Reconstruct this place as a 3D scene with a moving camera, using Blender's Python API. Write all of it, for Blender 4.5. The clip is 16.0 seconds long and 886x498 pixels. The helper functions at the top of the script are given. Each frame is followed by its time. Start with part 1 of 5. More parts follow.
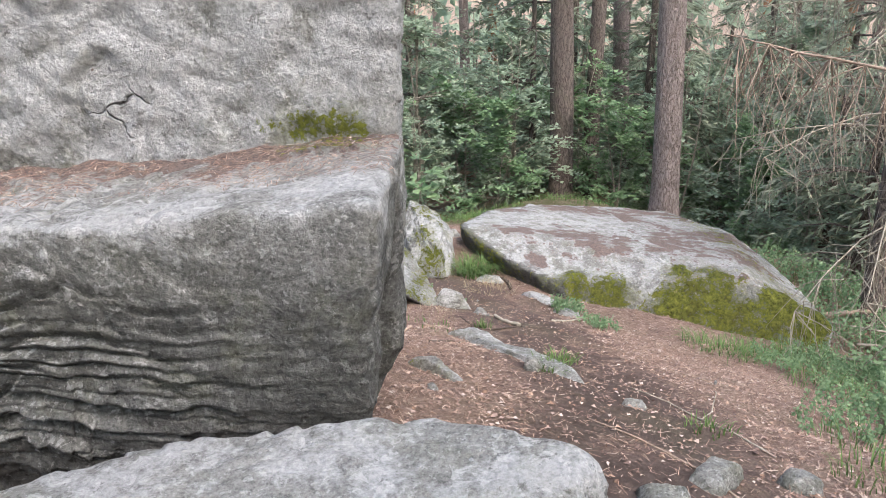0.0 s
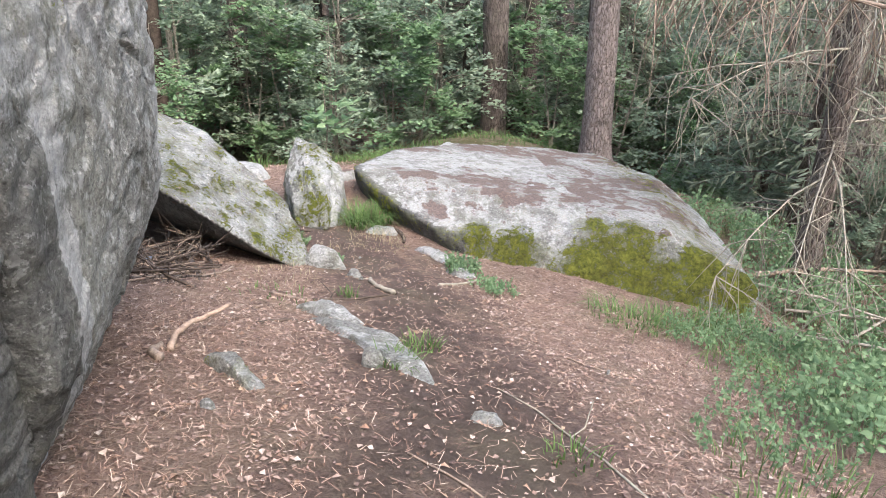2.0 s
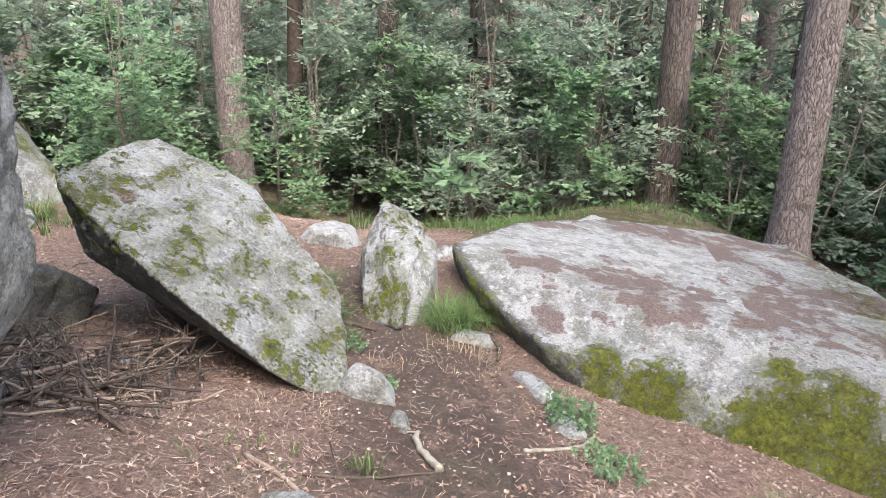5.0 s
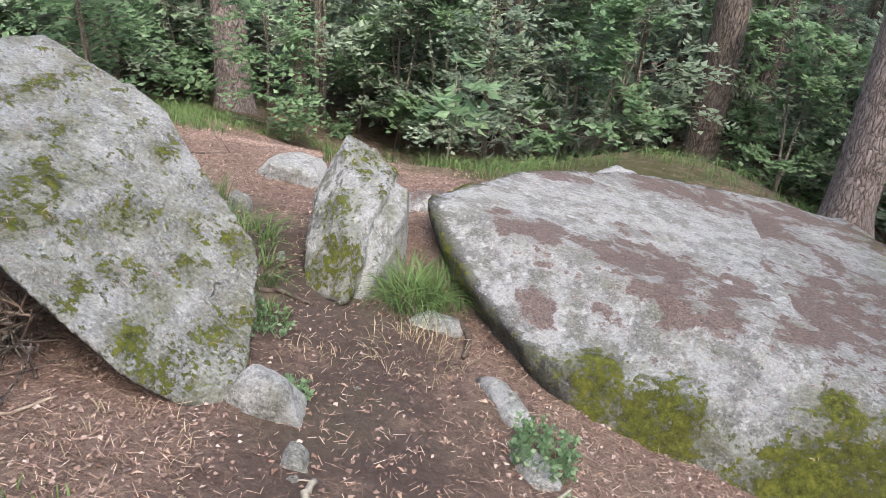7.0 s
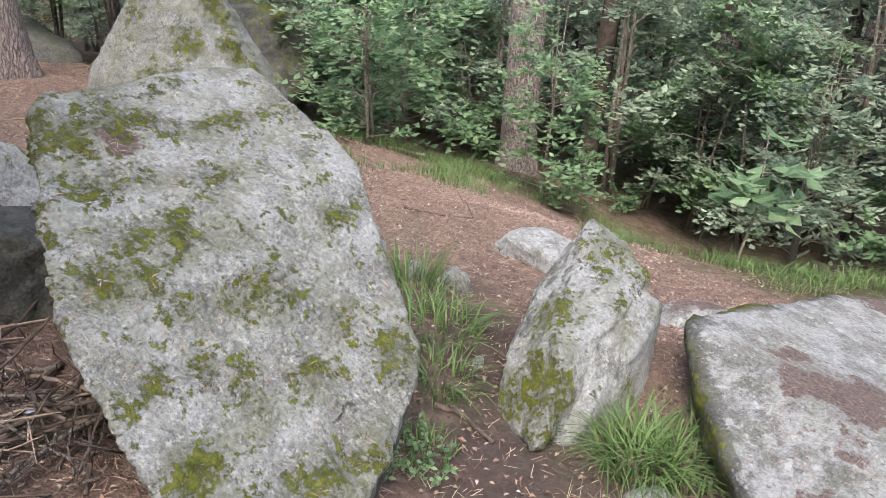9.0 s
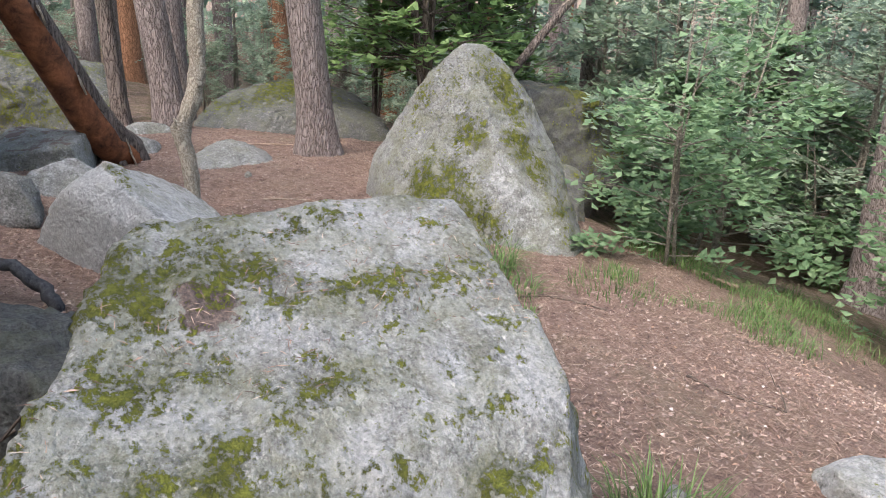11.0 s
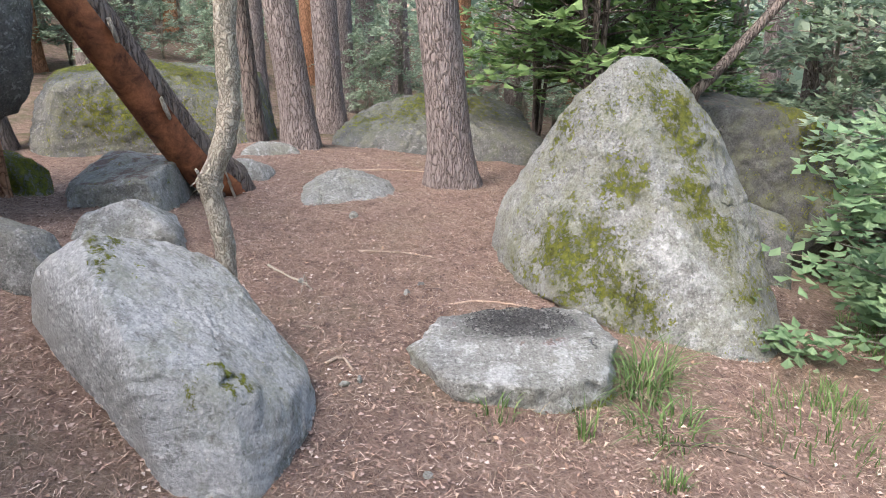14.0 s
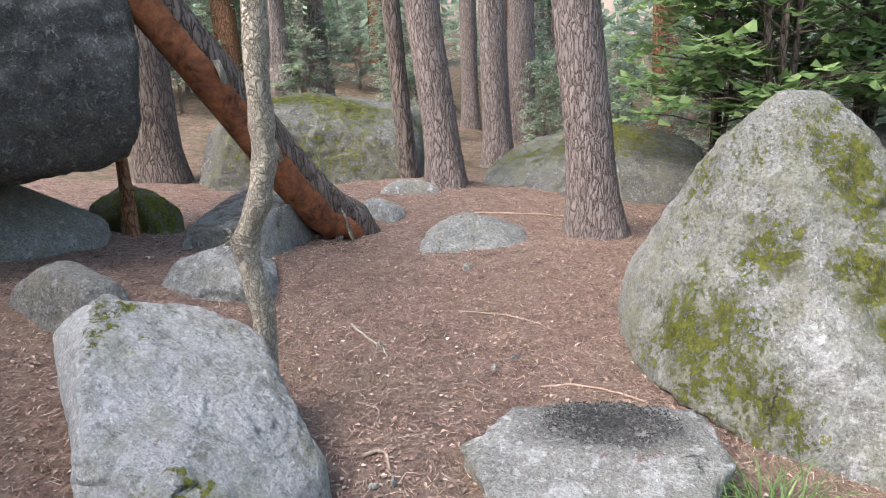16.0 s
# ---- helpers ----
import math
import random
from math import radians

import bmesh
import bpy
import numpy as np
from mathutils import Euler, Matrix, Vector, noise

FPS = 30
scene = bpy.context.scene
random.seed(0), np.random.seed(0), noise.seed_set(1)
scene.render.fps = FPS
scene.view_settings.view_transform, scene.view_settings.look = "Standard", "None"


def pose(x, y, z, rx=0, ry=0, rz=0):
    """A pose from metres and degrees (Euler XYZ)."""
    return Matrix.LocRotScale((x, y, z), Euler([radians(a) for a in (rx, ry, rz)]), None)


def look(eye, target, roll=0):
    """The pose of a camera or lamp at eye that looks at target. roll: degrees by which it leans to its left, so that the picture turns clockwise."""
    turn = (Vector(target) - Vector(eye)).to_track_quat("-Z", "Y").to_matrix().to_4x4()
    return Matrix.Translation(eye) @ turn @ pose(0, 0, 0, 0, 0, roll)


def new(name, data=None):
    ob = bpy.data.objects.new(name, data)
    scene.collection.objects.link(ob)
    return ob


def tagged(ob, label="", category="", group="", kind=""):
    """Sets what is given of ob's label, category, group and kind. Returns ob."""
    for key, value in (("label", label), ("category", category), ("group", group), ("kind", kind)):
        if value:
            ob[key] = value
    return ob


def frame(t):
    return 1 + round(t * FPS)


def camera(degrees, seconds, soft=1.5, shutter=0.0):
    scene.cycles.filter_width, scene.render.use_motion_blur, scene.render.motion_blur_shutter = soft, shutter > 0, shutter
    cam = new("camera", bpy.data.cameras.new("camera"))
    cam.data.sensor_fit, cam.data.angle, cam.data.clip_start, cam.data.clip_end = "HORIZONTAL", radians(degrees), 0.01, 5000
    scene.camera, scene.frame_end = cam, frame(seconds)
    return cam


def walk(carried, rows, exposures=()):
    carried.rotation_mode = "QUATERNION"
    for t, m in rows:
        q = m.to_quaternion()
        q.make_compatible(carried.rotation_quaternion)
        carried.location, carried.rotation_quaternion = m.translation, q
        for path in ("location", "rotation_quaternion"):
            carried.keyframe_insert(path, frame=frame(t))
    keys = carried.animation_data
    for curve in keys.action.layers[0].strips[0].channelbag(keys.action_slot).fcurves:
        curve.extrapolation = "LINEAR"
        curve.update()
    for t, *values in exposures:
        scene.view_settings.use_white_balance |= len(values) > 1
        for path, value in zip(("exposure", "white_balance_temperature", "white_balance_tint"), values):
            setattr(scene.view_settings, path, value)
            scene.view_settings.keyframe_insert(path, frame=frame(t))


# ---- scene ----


cam = camera(60.5, 16.0, 0.85)
PATH = [
    (0, (0.0, 0.0, 2.943), (-0.001, 1.881, 2.262), -1.0),
    (0.5, (0.255, 0.18, 2.951), (0.304, 2.041, 2.221), -0.1),
    (1, (0.392, 0.375, 2.916), (0.409, 2.249, 2.219), -1.5),
    (1.5, (0.508, 0.65, 2.847), (0.585, 2.517, 2.135), 0.0),
    (2, (0.631, 0.958, 2.742), (0.745, 2.766, 1.895), 1.3),
    (2.5, (0.879, 1.112, 2.808), (0.787, 2.975, 2.086), 1.8),
    (3, (0.971, 1.424, 2.766), (0.75, 3.263, 2.01), 0.7),
    (3.5, (1.018, 1.712, 2.752), (0.8, 3.558, 2.012), 1.3),
    (4, (1.001, 2.111, 2.645), (0.753, 3.949, 1.898), 1.3),
    (6.5, (1.129, 3.715, 2.202), (0.737, 5.526, 1.449), 3.5),
    (7, (1.163, 4.021, 2.158), (0.791, 5.751, 1.225), 5.3),
    (7.5, (1.207, 4.257, 2.095), (0.563, 5.9, 1.153), 4.1),
    (8, (1.156, 4.525, 2.018), (0.313, 6.037, 1.016), 2.4),
    (8.5, (1.083, 4.835, 1.965), (0.168, 6.301, 0.958), 1.2),
    (9, (1.039, 5.102, 1.895), (-0.045, 6.558, 1.057), 3.3),
    (9.5, (0.902, 5.337, 1.849), (-0.315, 6.702, 1.039), 2.6),
    (10, (0.701, 5.602, 1.851), (-0.701, 6.806, 1.086), 2.1),
    (12.5, (-0.432, 6.9, 1.78), (-2.262, 7.32, 1.091), -0.4),
    (13, (-0.709, 7.002, 1.809), (-2.556, 7.301, 1.103), -1.6),
    (13.5, (-0.856, 7.054, 1.824), (-2.695, 7.386, 1.112), -1.1),
    (14, (-0.959, 7.218, 1.811), (-2.788, 7.609, 1.103), -0.3),
    (14.5, (-1.069, 7.456, 1.809), (-2.908, 7.845, 1.124), -0.1),
    (15, (-1.225, 7.633, 1.813), (-3.073, 7.975, 1.13), 0.1),
    (15.5, (-1.407, 7.753, 1.832), (-3.287, 7.923, 1.171), -0.7),
    (16, (-1.545, 7.93, 1.792), (-3.436, 7.771, 1.159), -3.4),
]
walk(cam, [(t, look(eye, target, roll)) for t, eye, target, roll in PATH], [(t, stops, 6150, 13) for t, stops in ((0, 1.62), (2.5, 1.85), (4, 1.85), (6.5, 1.6), (7.5, 1.5), (9, 1.58), (12.5, 1.62), (13, 1.78), (14.5, 1.9), (16, 1.9))])


# ---- world and light: an overcast summer sky above the trees ----
world = bpy.data.worlds.new("sky")
scene.world = world
world.use_nodes = True
wn = world.node_tree.nodes
sky = wn.new("ShaderNodeTexSky")
sky.sky_type, sky.sun_disc = "NISHITA", False
sky.sun_elevation, sky.sun_rotation = radians(52), radians(150)
sky.air_density, sky.dust_density = 1.6, 4.0
world.node_tree.links.new(sky.outputs[0], wn["Background"].inputs[0])
wn["Background"].inputs[1].default_value = 0.15
sun = new("sun", bpy.data.lights.new("sun", "SUN"))
sun.data.energy, sun.data.angle, sun.data.color = 1.5, radians(40), (1.0, 0.95, 0.88)
sun.matrix_world = look((6, -9, 16), (0, 0, 0))


# ---- materials ----
def material(name):
    mat = bpy.data.materials.new(name)
    mat.use_nodes = True
    nt = mat.node_tree
    return mat, nt, nt.nodes["Principled BSDF"]


def node(nt, kind, ins=(), **props):
    n = nt.nodes.new("ShaderNode" + kind)
    for key, value in props.items():
        if key == "blend_type":
            n.blend_type = value
        elif key == "data_type":
            n.data_type = value
        elif key == "operation":
            n.operation = value
        elif key == "attribute_name":
            n.attribute_name = value
        elif key == "feature":
            n.feature = value
    for key, value in dict(ins).items():
        if isinstance(value, bpy.types.NodeSocket):
            nt.links.new(value, n.inputs[key])
        else:
            n.inputs[key].default_value = value
    return n


def noise_of(nt, vec, scale, detail=6.0, rough=0.6, distort=0.0):
    return node(nt, "TexNoise", {"Vector": vec, "Scale": scale, "Detail": detail, "Roughness": rough, "Distortion": distort}).outputs[0]


def ramp(nt, value, *stops):
    n = node(nt, "ValToRGB", {"Fac": value})
    cr = n.color_ramp
    while len(cr.elements) < len(stops):
        cr.elements.new(0.5)
    for e, (at, c) in zip(cr.elements, stops):
        e.position = at
        e.color = (c, c, c, 1) if isinstance(c, (int, float)) else (*c, 1)
    return n.outputs[0]


def mix(nt, fac, a, b, how="MIX"):
    n = nt.nodes.new("ShaderNodeMix")
    n.data_type, n.blend_type = "RGBA", how
    for key, value in ((0, fac), (6, a), (7, b)):
        if isinstance(value, bpy.types.NodeSocket):
            nt.links.new(value, n.inputs[key])
        elif key == 0:
            n.inputs[0].default_value = value
        else:
            n.inputs[key].default_value = (*value, 1)
    return n.outputs[2]


def maths(nt, op, a, b=0.0):
    return node(nt, "Math", {0: a, 1: b}, operation=op).outputs[0]


def bump(nt, height, strength, distance, bsdf):
    b = node(nt, "Bump", {"Height": height, "Strength": strength, "Distance": distance})
    nt.links.new(b.outputs[0], bsdf.inputs["Normal"])


def place_of(nt):
    return node(nt, "NewGeometry").outputs["Position"]


def rock_material():
    """Grey granite with pale lichen crusts, moss cushions and a litter of needles, each by an attribute of the rock."""
    mat, nt, bsdf = material("granite")
    p = place_of(nt)
    att = {k: node(nt, "Attribute", attribute_name=k).outputs["Fac"] for k in ("moss", "pale", "litter", "dark")}
    big, mid, fine = noise_of(nt, p, 1.7, 7, 0.62), noise_of(nt, p, 9, 8, 0.7, 0.0), noise_of(nt, p, 70, 4, 0.7)
    base = ramp(nt, mid, (0.28, (0.19, 0.188, 0.175)), (0.5, (0.265, 0.263, 0.248)), (0.72, (0.345, 0.342, 0.328)))
    base = mix(nt, maths(nt, "MULTIPLY", ramp(nt, big, (0.42, 0.0), (0.62, 1.0)), 0.35), base, (0.25, 0.25, 0.205))
    # dark: deeper stone tone, soot, and shade painted into the rock colour
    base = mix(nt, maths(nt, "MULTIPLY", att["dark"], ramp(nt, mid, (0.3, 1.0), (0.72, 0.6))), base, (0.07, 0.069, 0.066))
    grit = noise_of(nt, p, 190, 3, 0.7)
    base = mix(nt, 0.85, base, ramp(nt, fine, (0.34, 0.5), (0.5, 1.0), (0.68, 1.3)), "MULTIPLY")
    base = mix(nt, 0.45, base, ramp(nt, grit, (0.34, 0.55), (0.5, 1.0), (0.66, 1.3)), "MULTIPLY")
    crust = noise_of(nt, p, 5.5, 10, 0.74, 0.0)
    lich = maths(nt, "SUBTRACT", maths(nt, "ADD", crust, att["pale"]), 1.0)
    pale = mix(nt, ramp(nt, fine, (0.35, 0.0), (0.65, 1.0)), (0.35, 0.35, 0.345), (0.53, 0.53, 0.525))
    base = mix(nt, maths(nt, "MULTIPLY", ramp(nt, lich, (0.0, 0.0), (0.09, 1.0)), 0.8), base, pale)
    dots = noise_of(nt, p, 22, 5, 0.65, 0.5)
    base = mix(nt, maths(nt, "MULTIPLY", ramp(nt, dots, (0.59, 0.0), (0.62, 0.8)), att["pale"]), base, (0.62, 0.62, 0.605))
    base = mix(nt, maths(nt, "MULTIPLY", ramp(nt, noise_of(nt, p, 60, 4, 0.6), (0.6, 0.0), (0.64, 0.8)), att["pale"]), base, (0.6, 0.6, 0.585))
    pits = noise_of(nt, p, 26, 5, 0.7, 0.3)
    base = mix(nt, ramp(nt, pits, (0.61, 0.0), (0.67, 0.65)), base, (0.1, 0.097, 0.09))
    olive = noise_of(nt, p, 6.0, 8, 0.7)
    base = mix(nt, maths(nt, "MULTIPLY", ramp(nt, maths(nt, "ADD", olive, maths(nt, "MULTIPLY", att["moss"], 0.35)), (0.56, 0.0), (0.74, 0.62)), maths(nt, "ADD", att["moss"], 0.3)), base, (0.19, 0.195, 0.1))
    lit = maths(nt, "ADD", att["litter"], maths(nt, "MULTIPLY", maths(nt, "SUBTRACT", crust, 0.5), 1.6))
    litcol = mix(nt, ramp(nt, noise_of(nt, p, 75, 5, 0.75), (0.35, 0.0), (0.66, 1.0)), (0.07, 0.05, 0.046), (0.25, 0.175, 0.15))
    base = mix(nt, ramp(nt, lit, (0.47, 0.0), (0.55, 0.9)), base, litcol)
    mos = maths(nt, "ADD", att["moss"], maths(nt, "MULTIPLY", maths(nt, "SUBTRACT", noise_of(nt, p, 11, 10, 0.85, 0.0), 0.5), 2.0))
    mos = maths(nt, "ADD", mos, maths(nt, "MULTIPLY", maths(nt, "SUBTRACT", noise_of(nt, p, 45, 4, 0.7), 0.5), 0.7))
    mosmask = ramp(nt, mos, (0.5, 0.0), (0.58, 1.0))
    mosscol = mix(nt, ramp(nt, noise_of(nt, p, 22, 8, 0.78), (0.34, 0.0), (0.66, 1.0)), (0.03, 0.037, 0.008), (0.29, 0.31, 0.055))
    mosscol = mix(nt, ramp(nt, noise_of(nt, p, 4.0, 5, 0.7), (0.48, 0.0), (0.68, 0.45)), mosscol, (0.105, 0.09, 0.035))
    base = mix(nt, mosmask, base, mosscol)
    warp = node(nt, "TexNoise", {"Vector": p, "Scale": 2.2, "Detail": 6.0})
    bent = node(nt, "VectorMath", {0: p, 1: node(nt, "VectorMath", {0: warp.outputs[1], 1: (0.5, 0.5, 0.5)}, operation="MULTIPLY").outputs[0]}, operation="ADD").outputs[0]
    seam = node(nt, "TexVoronoi", {"Vector": bent, "Scale": 1.15}, feature="DISTANCE_TO_EDGE").outputs[0]
    open_seam = maths(nt, "MULTIPLY", ramp(nt, seam, (0.0, 1.0), (0.008, 0.0)), ramp(nt, noise_of(nt, p, 1.9, 3, 0.5), (0.65, 0.0), (0.7, 1.0)))
    base = mix(nt, maths(nt, "MULTIPLY", open_seam, 0.65), base, (0.03, 0.028, 0.025))
    nt.links.new(base, bsdf.inputs["Base Color"])
    bsdf.inputs["Roughness"].default_value = 0.9
    bsdf.inputs["Specular IOR Level"].default_value = 0.2
    furry = maths(nt, "MULTIPLY", mosmask, noise_of(nt, p, 130, 3, 0.7))
    h = maths(nt, "ADD", maths(nt, "ADD", maths(nt, "MULTIPLY", mid, 1.4), maths(nt, "MULTIPLY", fine, 0.3)), maths(nt, "MULTIPLY", furry, 1.2))
    h = maths(nt, "ADD", h, maths(nt, "MULTIPLY", noise_of(nt, p, 28, 6, 0.75), 0.7))
    h = maths(nt, "SUBTRACT", h, maths(nt, "MULTIPLY", open_seam, 1.2))
    bump(nt, h, 1.0, 0.04, bsdf)
    return mat


def streaks(nt, p, long, thin, lo, hi):
    """Crossing strokes like fallen needles."""
    out = None
    for k, turn in enumerate((0.3, 1.25, 2.2, 2.9)):
        m = node(nt, "Mapping", {"Vector": p, "Rotation": (0, 0, turn), "Location": (k * 3.1, k * 1.7, 0)})
        m2 = node(nt, "Mapping", {"Vector": m.outputs[0], "Scale": (long, thin, long)})
        r = ramp(nt, noise_of(nt, m2.outputs[0], 1.0, 3, 0.6, 0.6), (lo, 0.0), (hi, 1.0))
        out = r if out is None else maths(nt, "MAXIMUM", out, r)
    return out


def ground_material():
    mat, nt, bsdf = material("forest_soil")
    p = place_of(nt)
    green, path = (node(nt, "Attribute", attribute_name=k).outputs["Fac"] for k in ("green", "path"))
    n1, n2, n3 = noise_of(nt, p, 1.3, 6, 0.6), noise_of(nt, p, 12, 8, 0.75), noise_of(nt, p, 60, 6, 0.78)
    strokes, fine = streaks(nt, p, 11, 85, 0.56, 0.64), streaks(nt, p, 22, 170, 0.55, 0.66)
    c = ramp(nt, n2, (0.34, (0.115, 0.076, 0.063)), (0.5, (0.24, 0.16, 0.131)), (0.66, (0.36, 0.262, 0.218)))
    c = mix(nt, ramp(nt, n3, (0.36, 0.85), (0.47, 0.0)), c, (0.05, 0.036, 0.031))
    cover = ramp(nt, maths(nt, "SUBTRACT", noise_of(nt, p, 2.6, 7, 0.68), maths(nt, "MULTIPLY", path, 0.12)), (0.34, 0.15), (0.54, 1.0))
    c = mix(nt, maths(nt, "MULTIPLY", maths(nt, "MULTIPLY", fine, cover), 0.8), c, (0.3, 0.2, 0.15))
    c = mix(nt, maths(nt, "MULTIPLY", maths(nt, "MULTIPLY", strokes, cover), 0.85), c, mix(nt, n3, (0.3, 0.19, 0.145), (0.55, 0.43, 0.34)))
    flecks = ramp(nt, noise_of(nt, p, 34, 3, 0.6), (0.66, 0.0), (0.7, 0.8))
    c = mix(nt, flecks, c, (0.42, 0.33, 0.26))
    bare = maths(nt, "MULTIPLY", path, ramp(nt, noise_of(nt, p, 2.2, 7, 0.65), (0.3, 0.0), (0.48, 0.95)))
    c = mix(nt, bare, c, mix(nt, n2, (0.065, 0.046, 0.04), (0.17, 0.128, 0.108)))
    c = mix(nt, ramp(nt, n1, (0.5, 0.0), (0.68, 0.3)), c, (0.22, 0.2, 0.13))
    gm = maths(nt, "ADD", green, maths(nt, "SUBTRACT", noise_of(nt, p, 5, 7, 0.7), 0.5))
    c = mix(nt, ramp(nt, gm, (0.45, 0.0), (0.75, 0.8)), c, mix(nt, n2, (0.05, 0.06, 0.02), (0.13, 0.14, 0.05)))
    nt.links.new(c, bsdf.inputs["Base Color"])
    bsdf.inputs["Roughness"].default_value = 0.95
    bsdf.inputs["Specular IOR Level"].default_value = 0.15
    h = maths(nt, "ADD", maths(nt, "MULTIPLY", n2, 1.6), maths(nt, "MULTIPLY", n3, 0.7))
    h = maths(nt, "ADD", h, maths(nt, "MULTIPLY", maths(nt, "MULTIPLY", strokes, cover), 0.35))
    bump(nt, h, 1.0, 0.035, bsdf)
    return mat


def bark_material(name, deep, mid, pale, scale, stretch, moss=0.0):
    mat, nt, bsdf = material(name)
    tc = node(nt, "TexCoord").outputs["Object"]
    seed = node(nt, "ObjectInfo").outputs["Random"]
    m = node(nt, "Mapping", {"Vector": tc, "Scale": (1, 1, stretch)})
    nt.links.new(maths(nt, "MULTIPLY", seed, 7.0), m.inputs["Location"])
    v = m.outputs[0]
    warp = node(nt, "TexNoise", {"Vector": v, "Scale": scale * 0.7, "Detail": 5.0})
    v2 = node(nt, "VectorMath", {0: v, 1: node(nt, "VectorMath", {0: warp.outputs[1], 1: (0.14, 0.14, 0.14)}, operation="MULTIPLY").outputs[0]}, operation="ADD").outputs[0]
    vor = node(nt, "TexVoronoi", {"Vector": v2, "Scale": scale}, feature="DISTANCE_TO_EDGE").outputs[0]
    plates = ramp(nt, vor, (0.0, 0.0), (0.05, 0.6), (0.3, 1.0))
    n = noise_of(nt, v, scale * 3.2, 7, 0.7)
    c = mix(nt, plates, deep, mix(nt, n, mid, pale))
    c = mix(nt, 0.5, c, ramp(nt, noise_of(nt, tc, 45, 5, 0.7), (0.3, 0.6), (0.7, 1.3)), "MULTIPLY")
    c = mix(nt, maths(nt, "MULTIPLY", ramp(nt, noise_of(nt, tc, 2.5, 6, 0.7), (0.5, 0.0), (0.7, 0.7)), moss), c, (0.13, 0.14, 0.07))
    nt.links.new(c, bsdf.inputs["Base Color"])
    bsdf.inputs["Roughness"].default_value = 0.9
    bsdf.inputs["Specular IOR Level"].default_value = 0.15
    bump(nt, maths(nt, "ADD", plates, maths(nt, "MULTIPLY", n, 0.6)), 1.0, 0.025, bsdf)
    return mat


def leaf_material(name, dark, light, glow=0.35):
    """Thin leaves: diffuse, a little gloss and light coming through."""
    mat, nt, bsdf = material(name)
    rnd = node(nt, "NewGeometry").outputs["Random Per Island"]
    c = mix(nt, rnd, dark, light)
    c = mix(nt, 0.5, c, ramp(nt, noise_of(nt, place_of(nt), 2.0, 4, 0.6), (0.3, 0.7), (0.7, 1.25)), "MULTIPLY")
    nt.links.new(c, bsdf.inputs["Base Color"])
    bsdf.inputs["Roughness"].default_value = 0.5
    bsdf.inputs["Specular IOR Level"].default_value = 0.3
    tr = node(nt, "BsdfTranslucent", {"Color": c})
    ms = node(nt, "MixShader", {0: glow, 1: bsdf.outputs[0], 2: tr.outputs[0]})
    nt.links.new(ms.outputs[0], nt.nodes["Material Output"].inputs[0])
    return mat


def plain_material(name, a, b, scale, relief=0.4, rough=0.85):
    mat, nt, bsdf = material(name)
    tc = node(nt, "TexCoord").outputs["Object"]
    n = noise_of(nt, tc, scale, 7, 0.68, 0.4)
    c = mix(nt, ramp(nt, n, (0.32, 0.0), (0.68, 1.0)), a, b)
    c = mix(nt, 0.5, c, ramp(nt, noise_of(nt, tc, scale * 6, 5, 0.7), (0.3, 0.6), (0.7, 1.35)), "MULTIPLY")
    nt.links.new(c, bsdf.inputs["Base Color"])
    bsdf.inputs["Roughness"].default_value = rough
    bsdf.inputs["Specular IOR Level"].default_value = 0.2
    bump(nt, n, relief, 0.01, bsdf)
    return mat


def litter_material(name, stops):
    mat, nt, bsdf = material(name)
    rnd = node(nt, "NewGeometry").outputs["Random Per Island"]
    nt.links.new(ramp(nt, rnd, *stops), bsdf.inputs["Base Color"])
    bsdf.inputs["Roughness"].default_value = 0.8
    return mat


GRANITE = rock_material()
SOIL = ground_material()
PINE_BARK = bark_material("pine_bark", (0.135, 0.105, 0.095), (0.25, 0.2, 0.184), (0.42, 0.36, 0.336), 25.0, 0.3)
OLD_BARK = bark_material("old_bark", (0.075, 0.058, 0.05), (0.17, 0.135, 0.12), (0.27, 0.225, 0.2), 22.0, 0.25, 0.3)
ORANGE_BARK = bark_material("orange_bark", (0.16, 0.08, 0.045), (0.36, 0.17, 0.09), (0.45, 0.26, 0.16), 20.0, 0.4)
GREY_BARK = bark_material("grey_bark", (0.24, 0.205, 0.165), (0.33, 0.29, 0.24), (0.46, 0.42, 0.35), 30.0, 1.2, 0.5)
PALE_BARK = bark_material("pale_bark", (0.27, 0.22, 0.17), (0.5, 0.44, 0.35), (0.68, 0.62, 0.52), 34.0, 0.7, 0.25)
STRIPPED = plain_material("stripped_wood", (0.06, 0.026, 0.017), (0.36, 0.145, 0.07), 7, 1.0, 0.75)
DEADWOOD = plain_material("dead_wood", (0.17, 0.125, 0.095), (0.36, 0.28, 0.22), 18)
DARKWOOD = plain_material("dark_wood", (0.05, 0.037, 0.03), (0.13, 0.1, 0.08), 18)
PALEWOOD = plain_material("pale_wood", (0.22, 0.15, 0.11), (0.46, 0.34, 0.26), 14)
TWIG = plain_material("dry_twig", (0.2, 0.18, 0.145), (0.38, 0.34, 0.27), 12)
SOOT = plain_material("charcoal", (0.02, 0.02, 0.022), (0.085, 0.082, 0.082), 40, 0.8)
LEAF = leaf_material("broad_leaf", (0.19, 0.25, 0.17), (0.39, 0.47, 0.34), 0.5)
LEAF_BRIGHT = leaf_material("oak_leaf", (0.135, 0.225, 0.11), (0.26, 0.365, 0.2), 0.45)
LEAF_DARK = leaf_material("hazel_leaf", (0.1, 0.175, 0.06), (0.25, 0.36, 0.14), 0.5)
